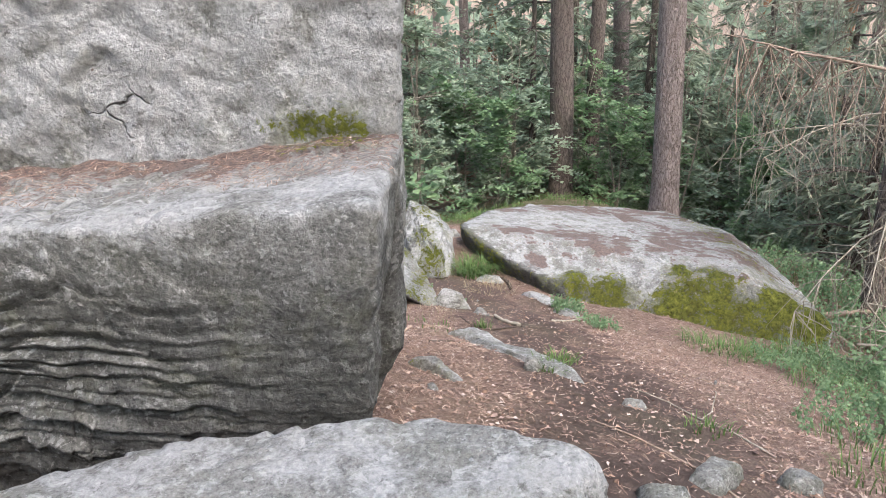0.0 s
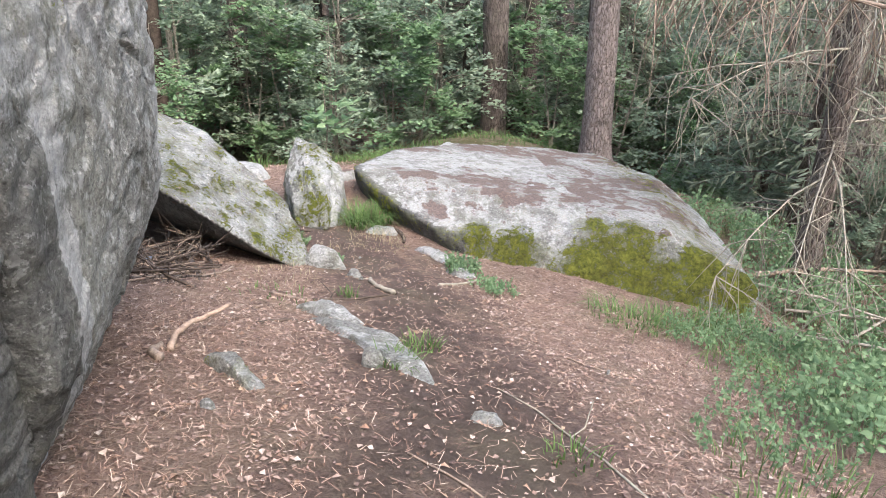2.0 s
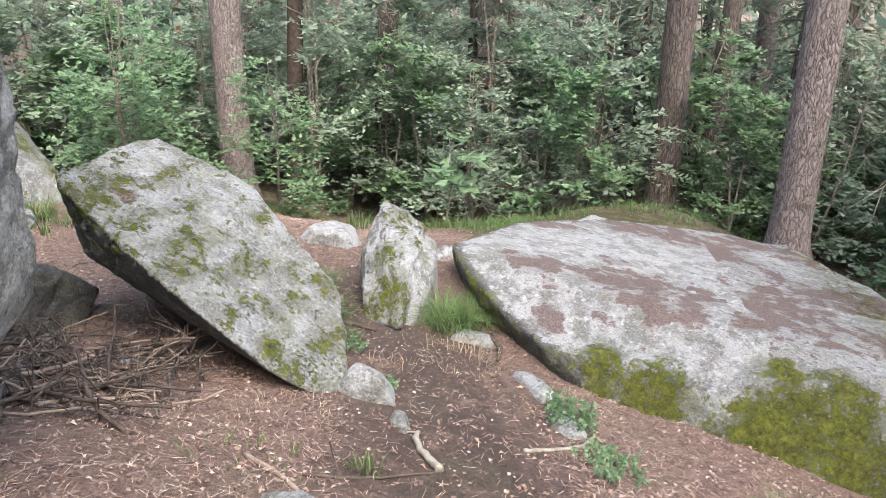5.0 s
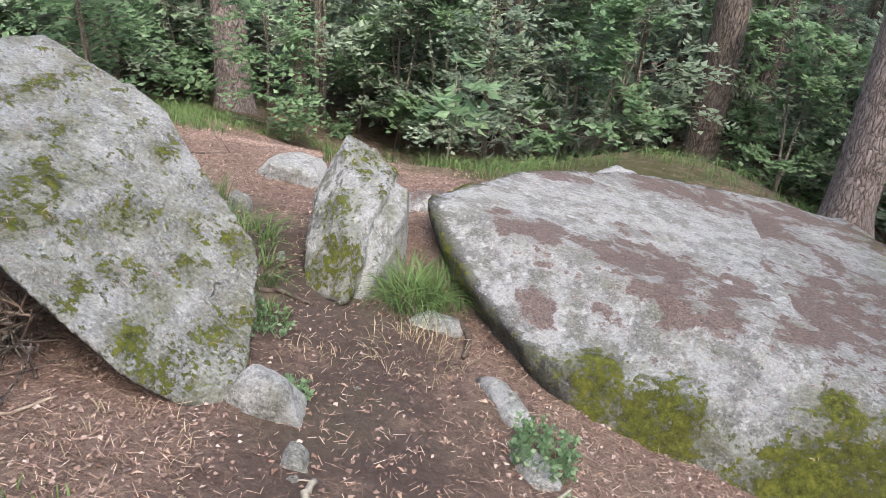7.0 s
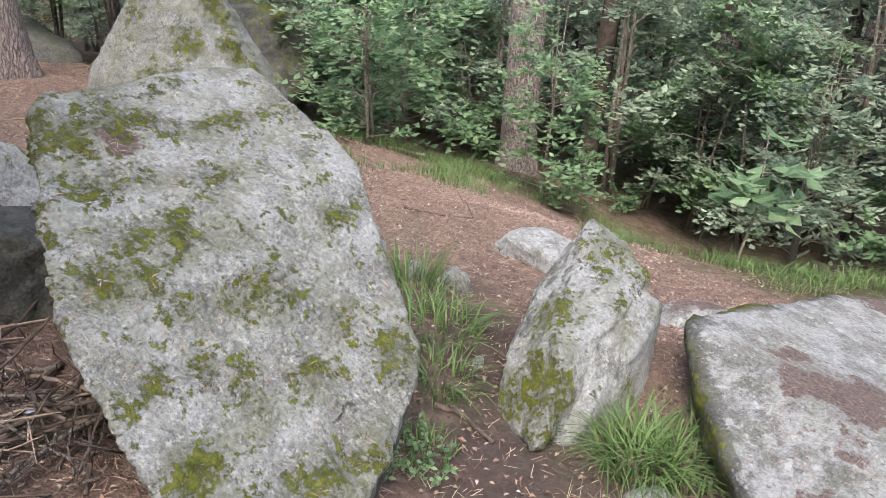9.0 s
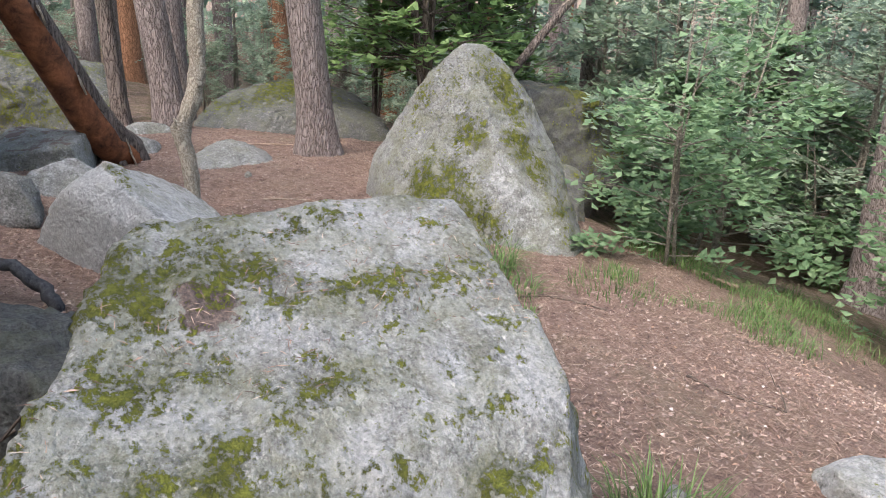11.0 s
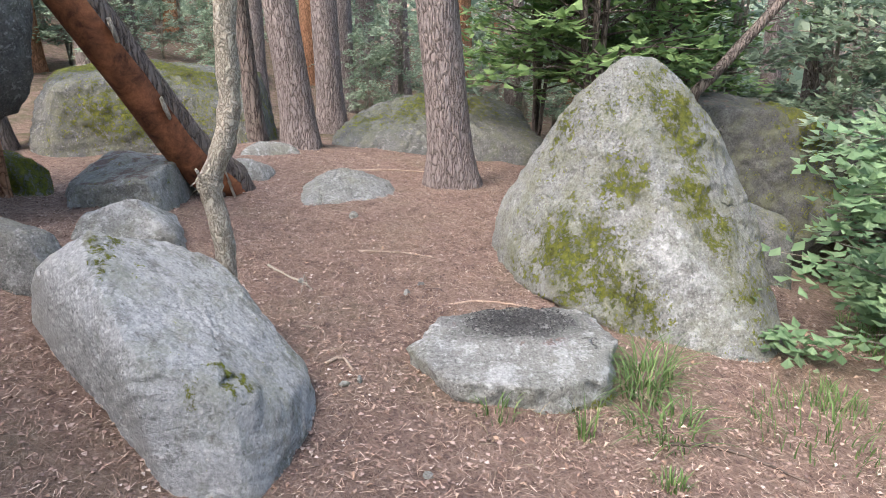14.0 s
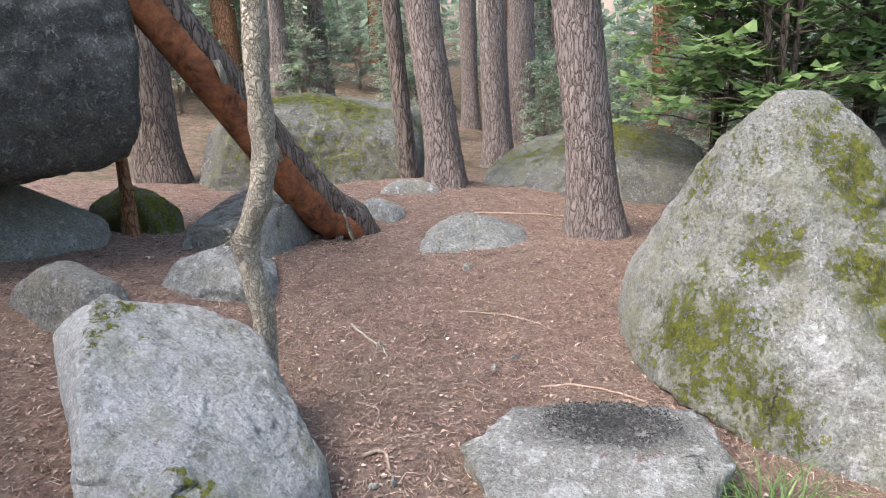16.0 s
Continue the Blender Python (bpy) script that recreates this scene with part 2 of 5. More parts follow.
NEEDLE = leaf_material("conifer_needle", (0.17, 0.2, 0.14), (0.33, 0.37, 0.27), 0.45)
GRASS = leaf_material("grass_blade", (0.07, 0.12, 0.035), (0.2, 0.29, 0.1), 0.35)
STRAW = leaf_material("dry_grass", (0.3, 0.25, 0.14), (0.5, 0.42, 0.28), 0.2)
LITTER = litter_material("needle_litter", ((0.0, (0.1, 0.055, 0.04)), (0.5, (0.31, 0.195, 0.145)), (0.85, (0.45, 0.32, 0.24)), (1.0, (0.55, 0.45, 0.36))))
LEAFLITTER = litter_material("leaf_litter", ((0.0, (0.1, 0.055, 0.037)), (0.6, (0.26, 0.16, 0.11)), (0.95, (0.4, 0.29, 0.21)), (1.0, (0.55, 0.45, 0.35))))


CHIPS = litter_material("bark_chip", ((0.0, (0.1, 0.064, 0.05)), (0.55, (0.235, 0.155, 0.122)), (0.9, (0.36, 0.265, 0.215)), (1.0, (0.5, 0.42, 0.36))))


# ---- shaping helpers ----
class Shape:
    """Vertices and faces gathered for one mesh."""

    def __init__(self):
        self.v, self.f = [], []

    def tube(self, pts, radii, segs=8, cap=True):
        pts = [Vector(p) for p in pts]
        start, up = len(self.v), Vector((0.31, 0.17, 0.93))
        for i, (p, r) in enumerate(zip(pts, radii)):
            d = (pts[min(i + 1, len(pts) - 1)] - pts[max(i - 1, 0)]).normalized()
            a = d.cross(up if abs(d.dot(up)) < 0.95 else Vector((1, 0, 0))).normalized()
            b = d.cross(a)
            for k in range(segs):
                w = 2 * math.pi * k / segs
                self.v.append(p + r * (math.cos(w) * a + math.sin(w) * b))
        for i in range(len(pts) - 1):
            for k in range(segs):
                q = start + i * segs
                self.f.append((q + k, q + (k + 1) % segs, q + segs + (k + 1) % segs, q + segs + k))
        if cap:
            self.f.append(tuple(start + k for k in range(segs))[::-1])
            self.f.append(tuple(start + (len(pts) - 1) * segs + k for k in range(segs)))
        return self

    def leaf(self, at, along, side, length, width, fold=0.12):
        """A pointed leaf of four triangles, folded a little along its rib."""
        n = along.cross(side)
        s = len(self.v)
        self.v += [at, at + along * length * 0.45 + side * width * 0.5 + n * fold * width, at + along * length * 0.5,
                   at + along * length * 0.45 - side * width * 0.5 + n * fold * width, at + along * length - n * fold * length]
        self.f += [(s, s + 2, s + 1), (s, s + 3, s + 2), (s + 1, s + 2, s + 4), (s + 2, s + 3, s + 4)]

    def blade(self, at, out, height, lean, width, steps=4):
        side = Vector((-out.y, out.x, 0))
        s = len(self.v)
        for i in range(steps):
            q = i / steps
            c = at + out * lean * q * q + Vector((0, 0, height * q + 0.35 * lean * q - 0.75 * lean * q * q))
            w = width * (1 - q * 0.75) * 0.5
            self.v += [c - side * w, c + side * w]
        self.v.append(at + out * lean + Vector((0, 0, height - 0.4 * lean)))
        for i in range(steps - 1):
            q = s + 2 * i
            self.f.append((q, q + 1, q + 3, q + 2))
        q = s + 2 * (steps - 1)
        self.f.append((q, q + 1, q + 2))

    def mesh(self, name, mat, smooth=True):
        me = bpy.data.meshes.new(name)
        me.from_pydata([tuple(v) for v in self.v], [], self.f)
        me.materials.append(mat)
        if smooth:
            me.shade_smooth()
        return me


def part(name, me, parent, label=""):
    ob = new(name, me)
    ob.parent = parent
    return tagged(ob, label)


def rand(a, b):
    return random.uniform(a, b)


def turn_about():
    v = Vector((rand(-1, 1), rand(-1, 1), rand(-1, 1)))
    return v.normalized() if v.length > 0.05 else Vector((0, 0, 1))


# ---- the lie of the land ----
HILLS = (
    (-0.174, 0.046, 0.131, 0.440, 0.697),
    (0.192, 0.183, 0.404, 0.691, -0.328),
    (0.147, 0.672, 0.274, 0.491, 0.607),
    (0.952, 0.601, 0.466, 0.753, -0.532),
    (0.445, 0.486, 0.330, 0.600, 1.295),
    (0.538, 0.150, 0.078, 0.730, -0.414),
)


# small rises: the mound under the pines, the bank round the stones, needles heaped against the flat rock
RISES = ((-8.8, 7.1, 1.3, 0.17), (-5.9, 5.9, 0.9, 0.09), (0.3, 8.25, 0.42, 0.2), (0.52, 7.75, 0.3, 0.1), (0.85, 7.4, 0.25, 0.05), (-13.0, 7.5, 2.6, 0.22))


def lie(x, y):
    z = 0.296 - 0.047 * 16 * math.tanh(x / 16) - 0.222 * 16 * math.tanh(y / 16)
    rows = [math.exp(-((y - 1 - 3 * j) ** 2) / 7.22) for j in range(5)]
    for i, row in enumerate(HILLS):
        z += math.exp(-((x + 10 - 3 * i) ** 2) / 7.22) * sum(a * q for a, q in zip(row, rows))
    for cx, cy, r, h in RISES:
        z += h * math.exp(-((x - cx) ** 2 + (y - cy) ** 2) / (r * r))
    return z


def ground_at(x, y):
    z = float(lie(x, y))
    near = 1.0 if abs(x + 4) < 12 and abs(y - 6) < 14 else 2.5
    return z + near * 0.035 * noise.noise((x * 1.3, y * 1.3, 0.0)) + 0.02 * noise.noise((x * 4.1, y * 4.1, 3.0)) + 0.008 * noise.noise((x * 13, y * 13, 7.0))


TRAIL = ((0.9, -2.0), (0.6, 1.0), (0.95, 3.5), (0.65, 5.6), (0.3, 6.7), (-0.7, 7.6), (-1.9, 8.2), (-3.1, 7.6), (-4.8, 7.7), (-6.4, 6.7))


def off_trail(x, y):
    best = 99.0
    for (ax, ay), (bx, by) in zip(TRAIL, TRAIL[1:]):
        ux, uy = bx - ax, by - ay
        k = min(1, max(0, ((x - ax) * ux + (y - ay) * uy) / (ux * ux + uy * uy)))
        best = min(best, math.hypot(x - ax - k * ux, y - ay - k * uy))
    return best


def greenness(x, y):
    """How grassy or mossy the ground is: away from the trail, to the north and east."""
    g = min(1.0, max(0.0, (off_trail(x, y) - 1.3) * 0.35)) * 0.55
    g += 0.55 * math.exp(-((x - 0.3) ** 2 + (y - 10.6) ** 2) / 2.2)
    g += 0.25 * math.exp(-((x - 3.4) ** 2 + (y - 4.6) ** 2) / 3.0)
    if -9.4 < x < -5 and y < 9.5:
        g *= 0.25
    return min(1.0, g)


def sheet(name, xs, ys, drop=0.0):
    nx, ny = len(xs), len(ys)
    vs = [(x, y, ground_at(x, y) - drop) for y in ys for x in xs]
    fs = [(j * nx + i, j * nx + i + 1, (j + 1) * nx + i + 1, (j + 1) * nx + i) for j in range(ny - 1) for i in range(nx - 1)]
    me = bpy.data.meshes.new(name)
    me.from_pydata(vs, [], fs)
    me.materials.append(SOIL)
    me.shade_smooth()
    for key, fn in (("green", greenness), ("path", lambda x, y: min(1.0, max(0.0, 1.35 - off_trail(x, y) / 0.62)) * (1.0 if x > -1.2 else 0.2))):
        a = me.attributes.new(key, "FLOAT", "POINT")
        a.data.foreach_set("value", [fn(x, y) for x, y, _ in vs])
    return tagged(new(name, me), kind="structure", label="forest floor of needles, soil and roots")


def steps(near_a, near_b, fine, reach, grow=1.28):
    mid = list(np.arange(near_a, near_b + fine / 2, fine))
    lo, hi, d = [], [], fine
    while d < reach:
        d *= grow
        hi.append((hi[-1] if hi else mid[-1]) + d)
        lo.append((lo[-1] if lo else mid[0]) - d)
    return [float(q) for q in lo[::-1] + mid + hi]


GROUND = sheet("ground", steps(-9.0, 4.2, 0.055, 260), steps(-0.6, 11.5, 0.055, 260))


# ---- rocks ----
def hull_planes(corners):
    bm = bmesh.new()
    for c in corners:
        bm.verts.new(c)
    bmesh.ops.convex_hull(bm, input=bm.verts)
    bm.normal_update()
    mid = sum((Vector(c) for c in corners), Vector()) / len(corners)
    planes = []
    for f in bm.faces:
        n, h = f.normal.copy(), f.normal.dot(f.verts[0].co - mid)
        if h < 0:
            n, h = -n, -h
        if h > 1e-4 and f.calc_area() > 1e-5 and not any(n.dot(m) > 0.985 for m, _ in planes):
            planes.append((n, h))
    bm.free()
    return mid, planes


def everywhere(q, n):
    return 1.0


def low_front(q, n):
    """Where the layers of the ledge block lie open: the lower part of its front."""
    return min(1.0, max(0.12, (2.42 - q.z) / 0.35)) * min(1.0, max(0.0, -n.y * 1.6 - 0.2))


def groove(q, cracks):
    """How deep a place lies in the cracks: each a run of points with a width and a depth."""
    deep = 0.0
    for width, depth, pts in cracks:
        for a, b in zip(pts, pts[1:]):
            a, b = Vector(a), Vector(b)
            k = min(1.0, max(0.0, (q - a).dot(b - a) / (b - a).length_squared))
            away = (q - a.lerp(b, k)).length + 0.25 * width * noise.noise(q * 18)
            if away < width:
                deep = max(deep, depth * (1 - max(0.0, away / width) ** 4))
    return deep


def rock(name, corners, label, detail=5, edge=18, rough=0.03, grain=0.012, strata=0.0, tilt=(0.0, 0.0, 1.0), layers_at=everywhere, chips=0.006, flakes=0.012, cracks=(), moss=0.2, pale=0.45, litter=0.0, dark=0.0, paint=None, category="rock", seed=0.0):
    """A weathered block: the rounded body that the corners span, with broken faces, seams and grain on it."""
    mid, planes = hull_planes(corners)
    bm = bmesh.new()
    bmesh.ops.create_icosphere(bm, subdivisions=detail, radius=1.0)
    dirs = np.array([v.co for v in bm.verts])
    normals, reach = np.array([n for n, _ in planes]), np.array([h for _, h in planes])
    k = np.clip(dirs @ normals.T / reach, 0, None)
    r = (k ** edge).sum(1) ** (-1.0 / edge)
    off = Vector((seed * 3.7, seed * 1.9, seed * 5.3))
    axis = Vector(tilt).normalized()
    for v, d, far in zip(bm.verts, dirs, r):
        p = Vector(d) * float(far)
        q = p + mid + off
        n = Vector(d)
        w = rough * (noise.noise(q * 1.6) * 1.2 + noise.noise(q * 4.0) * 0.6) + grain * (noise.noise(q * 9) + 0.6 * noise.noise(q * 21))
        w -= grain * 1.6 * max(0.0, 0.25 - abs(noise.noise(q * 2.3 + Vector((9, 2, 4)))) * 2.2)
        if strata:
            lay = layers_at(q - off, n)
            for per, share in ((9.0, 0.6), (23.0, 0.35)):
                s = q.dot(axis) * per + 0.9 * noise.noise(q * 1.7) + 0.5 * noise.noise(q * 5.0) + 0.25 * noise.noise(q * 14)
                bed = math.floor(s)
                along = noise.noise(Vector((q.x * 1.9 + bed * 5.1, q.y * 1.9, bed * 2.7)))
                w += strata * share * lay * (min(1.0, (s - bed) * 5.0) * (1.0 - 0.8 * (s - bed)) - 0.6) * min(1.0, max(0.1, 0.45 + 1.6 * along))
        if chips:
            near = noise.voronoi(q * 3.1 + noise.noise_vector(q * 2.4) * 0.35)[0]
            w -= chips * max(0.0, 1.0 - (near[1] - near[0]) / 0.09) * min(1.0, max(0.0, noise.noise(q * 1.1 + Vector((4, 7, 1))) * 4.0 - 0.2))
        if flakes:
            f = noise.noise(q * 2.7 + Vector((1, 8, 3))) * 4.0 + 0.25 * noise.noise(q * 13)
            w += flakes * (math.floor(f) + min(1.0, (f % 1.0) * 6.0) - f)
        v.co = p + n * (w - groove(p + mid, cracks))
    bm.normal_update()
    me = bpy.data.meshes.new(name)
    bm.to_mesh(me)
    normal = [v.normal.copy() for v in bm.verts]
    bm.free()
    me.materials.append(GRANITE)
    me.shade_smooth()
    layers = {"moss": [], "pale": [], "litter": [], "dark": []}
    for v, n in zip(me.vertices, normal):
        q = v.co + mid
        m, pl, li, da = moss, pale, litter * max(0.0, n.z), dark
        if paint:
            m, pl, li, da = paint(q, n, m, pl, li, da)
        for key, value in zip(layers, (m, pl, li, da)):
            layers[key].append(value)
        cushion = m + 0.85 * (noise.noise(q * 8) * 0.5)
        if cushion > 0.48:
            v.co += n * min(0.03, (cushion - 0.48) * 0.12) * (0.7 + 0.6 * noise.noise(q * 16))
    for key, values in layers.items():
        me.attributes.new(key, "FLOAT", "POINT").data.foreach_set("value", values)
    ob = new(name, me)
    ob.location = mid
    return tagged(ob, label, category)


def small_stone(x, y, w, d, h, turn, label="small grey stone half sunk in the needles", detail=3, sink=0.35, name="stone", **more):
    """A squat stone, broader than it is high, set into the ground."""
    rnd = random.Random(int(x * 977 + y * 131))
    z, c, s = ground_at(x, y) - h * sink, math.cos(radians(turn)), math.sin(radians(turn))
    pts = []
    for u, v, t in ((-1, -0.7, 0), (1, -0.8, 0), (0.9, 0.8, 0), (-0.8, 0.9, 0), (-0.75, -0.4, 0.75), (0.5, -0.55, 0.9), (0.7, 0.4, 0.7), (-0.3, 0.6, 1.0), (-0.1, -0.2, 1.05)):
        u, v, t = (u + rnd.uniform(-0.15, 0.15)) * w / 2, (v + rnd.uniform(-0.15, 0.15)) * d / 2, t * h * (1 + sink)
        pts.append((x + c * u - s * v, y + s * u + c * v, z + t))
    return rock(name, pts, label, detail=detail, edge=14, rough=0.02, grain=0.008, category="stone", seed=x + y, **more)


# needle-filled hollows of the flat rock: place and half-widths
HOLLOWS = ((0.76, 7.98, 0.3, 0.29), (0.97, 7.34, 0.12, 0.16), (1.54, 7.95, 0.68, 0.48), (1.66, 7.54, 0.45, 0.32), (1.88, 9.98, 1.13, 0.48), (2.63, 8.12, 0.41, 0.91), (0.82, 9.39, 0.48, 0.21), (2.81, 10.24, 0.49, 0.35), (1.39, 8.47, 0.14, 0.16), (2.25, 7.54, 0.29, 0.24), (3.23, 10.4, 0.44, 0.75))


def spot(q, patches):
    """How deep a place lies in the nearest of some round patches, from 0 at the rim to 1 in the middle."""
    q = q + noise.noise_vector(q * 5.0) * 0.09 + noise.noise_vector(q * 13.0) * 0.03
    return max(max(0.0, 1.0 - (q - Vector(c)).length / (1.3 * r)) for *c, r in patches)


STEP_MOSS = ((1.3, 6.98, -0.02, 0.24), (1.62, 6.9, -0.08, 0.26), (2.36, 6.8, -0.12, 0.36), (2.7, 6.84, 0.0, 0.26), (3.12, 6.68, -0.2, 0.28), (2.85, 6.66, -0.36, 0.45), (2.0, 6.8, -0.36, 0.26), (3.55, 6.6, -0.3, 0.2), (2.4, 7.02, 0.07, 0.12))


def mossy_front(q, n, m, pl, li, da):
    """Cushion moss on the north-facing step of the flat rock, litter in the hollows of its top, shade painted on its
    sides.
    """
    top = max(0.0, n.z)
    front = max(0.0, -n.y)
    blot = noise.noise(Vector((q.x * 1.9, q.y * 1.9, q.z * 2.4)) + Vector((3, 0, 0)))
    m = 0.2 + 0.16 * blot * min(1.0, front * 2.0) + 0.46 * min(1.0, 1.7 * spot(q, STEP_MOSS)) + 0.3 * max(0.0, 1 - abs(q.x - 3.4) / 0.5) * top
    # step and west faces darkened in colour as shaded sides
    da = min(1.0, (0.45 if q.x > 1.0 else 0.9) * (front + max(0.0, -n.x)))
    li = 0.22 + 0.1 * max(0.0, noise.noise(Vector((q.x * 2.7, q.y * 2.2, 5.0))))
    for cx, cy, rx, ry in HOLLOWS:
        li = max(li, 0.72 - 0.34 * math.hypot((q.x - cx) / rx, (q.y - cy) / ry) + 0.2 * noise.noise(Vector((q.x * 6, q.y * 6, 1.0))) + 0.12 * noise.noise(Vector((q.x * 15, q.y * 15, 4.0))))
    if q.x > 2.3:
        li = max(li, 0.42 + 0.5 * noise.noise(Vector((q.x * 1.7, q.y * 1.2, 5.0))))
    li *= 1 if top > 0.8 else 0.3
    # tall west edge coloured dark and mossy, to look like a thin shaded rim
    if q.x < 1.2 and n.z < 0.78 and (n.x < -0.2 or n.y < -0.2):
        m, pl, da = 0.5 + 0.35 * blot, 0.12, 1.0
    return m, pl, li, da


SLAB_MOSS = ((-1.58, 6.29, 1.14, 0.2), (-1.45, 6.32, 1.09, 0.12), (-0.13, 6.27, 0.39, 0.2), (-0.23, 5.99, 0.39, 0.14), (-0.97, 6.39, 0.88, 0.12), (-0.56, 6.17, 0.67, 0.1), (-0.47, 6.42, 0.63, 0.12), (-0.82, 6.95, 0.75, 0.1), (-0.96, 6.22, 0.85, 0.12))


def slab_paint(q, n, m, pl, li, da):
    blot = noise.noise(q * 3.1)
    edge = max(0.0, 1.0 - (q.z - 0.2) / 0.35)
    m = 0.4 + 0.1 * blot + 0.22 * noise.noise(Vector((q.x * 9, q.y * 5, q.z * 5))) + 0.12 * edge * max(0.0, n.z)
    m = max(m, 0.36 + 0.26 * spot(q, SLAB_MOSS))
    # underside painted dark: the shade beneath the slab is in the colour
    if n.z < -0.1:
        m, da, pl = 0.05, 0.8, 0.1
    if n.z < 0.35 and q.x < -1.2:
        m += 0.15
    li += 0.9 * spot(q, ((-1.47, 6.52, 1.11, 0.16), (-0.89, 5.96, 0.81, 0.09)))
    return m, pl, li, da


def round_paint(q, n, m, pl, li, da):
    """A green cap at the back and moss along the crack; bare pale stone on the side that faces the great boulder."""
    m += 0.32 * spot(q, ((-4.0, 6.45, 0.78, 0.2), (-3.42, 7.0, 0.43, 0.13), (-3.3, 6.85, 0.5, 0.08))) + 0.08 * noise.noise(q * 5)
    if n.y < -0.2:
        m, pl = 0.14, pl + 0.08
    return m, pl, li, da


def upright_paint(q, n, m, pl, li, da):
    """Moss cushions along the crest and in a few flecks, bare pale stone between, side shade painted on the west."""
    m += 0.3 * noise.noise(q * 4.3) + 0.12 * max(0.0, n.z - 0.5)
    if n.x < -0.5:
        # west side toned down in colour, as the side turned from the light
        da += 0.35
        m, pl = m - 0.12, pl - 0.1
    return m, pl, li, da


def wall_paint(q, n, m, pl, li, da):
    # low: recess shade painted over the lower front, fading out upwards
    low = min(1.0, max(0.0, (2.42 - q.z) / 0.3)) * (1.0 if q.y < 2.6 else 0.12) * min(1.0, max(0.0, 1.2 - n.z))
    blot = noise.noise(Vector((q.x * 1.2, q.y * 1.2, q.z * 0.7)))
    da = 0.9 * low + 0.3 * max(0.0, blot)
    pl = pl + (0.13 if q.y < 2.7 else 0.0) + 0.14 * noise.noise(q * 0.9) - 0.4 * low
    li = 0.62 - 0.5 * (2.34 - q.y) / 0.5 if n.z > 0.6 and 2.1 < q.z < 2.7 and q.y > 1.9 else 0.0
    m += 0.55 * math.exp(-((q.x + 0.38) ** 2) / 0.05 - (q.z - 2.5) ** 2 / 0.008) if q.y > 2.2 else 0.0
    return m, pl, li, da


NOSE_MOSS = ((-4.78, 8.9, 0.2, 0.28), (-4.58, 9.0, 0.08, 0.22), (-4.91, 8.78, 0.26, 0.2), (-4.4, 9.14, 0.0, 0.18), (-4.74, 9.5, 0.5, 0.16), (-4.6, 9.62, 0.3, 0.16), (-4.45, 9.7, 0.1, 0.16), (-4.31, 9.77, -0.1, 0.16), (-5.16, 9.37, 1.12, 0.16), (-5.05, 9.52, 0.95, 0.18), (-4.9, 9.6, 0.75, 0.16), (-4.93, 9.12, 0.62, 0.14))
NOSE_PALE = ((-4.77, 9.09, 0.42, 0.3), (-4.61, 9.24, 0.32, 0.25), (-4.38, 9.46, 0.03, 0.3), (-4.2, 9.56, -0.22, 0.3))


def pointed_paint(q, n, m, pl, li, da):
    """Moss in streaks down the flanks, grey lichen on the nose."""
    s = noise.noise(Vector((q.x * 1.1 + 4, q.y * 2.2, q.z * 0.9)))
    t = noise.noise(Vector((q.x * 2.5, q.y * 2.5, q.z * 2.5 + 7)))
    m = 0.36 + 0.22 * s + 0.14 * t + 0.2 * min(1.0, 1.5 * spot(q, NOSE_MOSS))
    pl = 0.26 + 0.22 * min(1.0, 2.0 * spot(q, NOSE_PALE)) - 0.1 * s
    return m, pl, li, da


def fire_paint(q, n, m, pl, li, da):
    """Soot ground into the middle of the top, moss along the foot."""
    r = math.hypot((q.x + 4.38) / 0.2, (q.y - 8.36) / 0.3)
    if n.z > 0.6:
        da = min(1.0, max(0.0, 1.9 - 1.3 * r + 0.5 * noise.noise(q * 9)))
        pl -= 0.3 * max(0.0, 1.3 - r)
        m, li = 0.05, 0.42 * max(0.0, 1.0 - abs(r - 1.2))
    elif q.z < -0.08:
        m = 0.5
    return m, pl, li, da


def far_paint(q, n, m, pl, li, da):
    s = noise.noise(q * 1.1)
    return m + 0.4 * s + 0.15 * max(0.0, n.z), pl - 0.2 * s, li, da


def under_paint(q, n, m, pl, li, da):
    # steep and downward faces coloured darker to carry the overhang's shade
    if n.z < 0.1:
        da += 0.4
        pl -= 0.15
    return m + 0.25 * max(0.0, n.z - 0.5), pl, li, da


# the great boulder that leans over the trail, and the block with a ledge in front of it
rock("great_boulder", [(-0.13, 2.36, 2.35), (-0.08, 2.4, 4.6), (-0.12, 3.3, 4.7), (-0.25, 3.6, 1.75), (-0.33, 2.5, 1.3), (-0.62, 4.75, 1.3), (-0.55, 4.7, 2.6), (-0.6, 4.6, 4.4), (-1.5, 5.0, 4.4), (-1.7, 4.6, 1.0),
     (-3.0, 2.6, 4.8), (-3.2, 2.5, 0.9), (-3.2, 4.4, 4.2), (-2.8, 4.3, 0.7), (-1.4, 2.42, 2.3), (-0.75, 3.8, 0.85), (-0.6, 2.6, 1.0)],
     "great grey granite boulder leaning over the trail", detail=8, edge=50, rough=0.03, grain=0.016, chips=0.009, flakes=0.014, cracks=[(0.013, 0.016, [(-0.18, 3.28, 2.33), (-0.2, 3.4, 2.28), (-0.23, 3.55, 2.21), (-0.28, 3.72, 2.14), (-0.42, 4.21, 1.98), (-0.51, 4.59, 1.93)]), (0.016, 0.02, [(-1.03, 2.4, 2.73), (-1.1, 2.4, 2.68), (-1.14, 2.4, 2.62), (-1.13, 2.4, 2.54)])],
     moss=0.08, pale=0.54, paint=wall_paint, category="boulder")
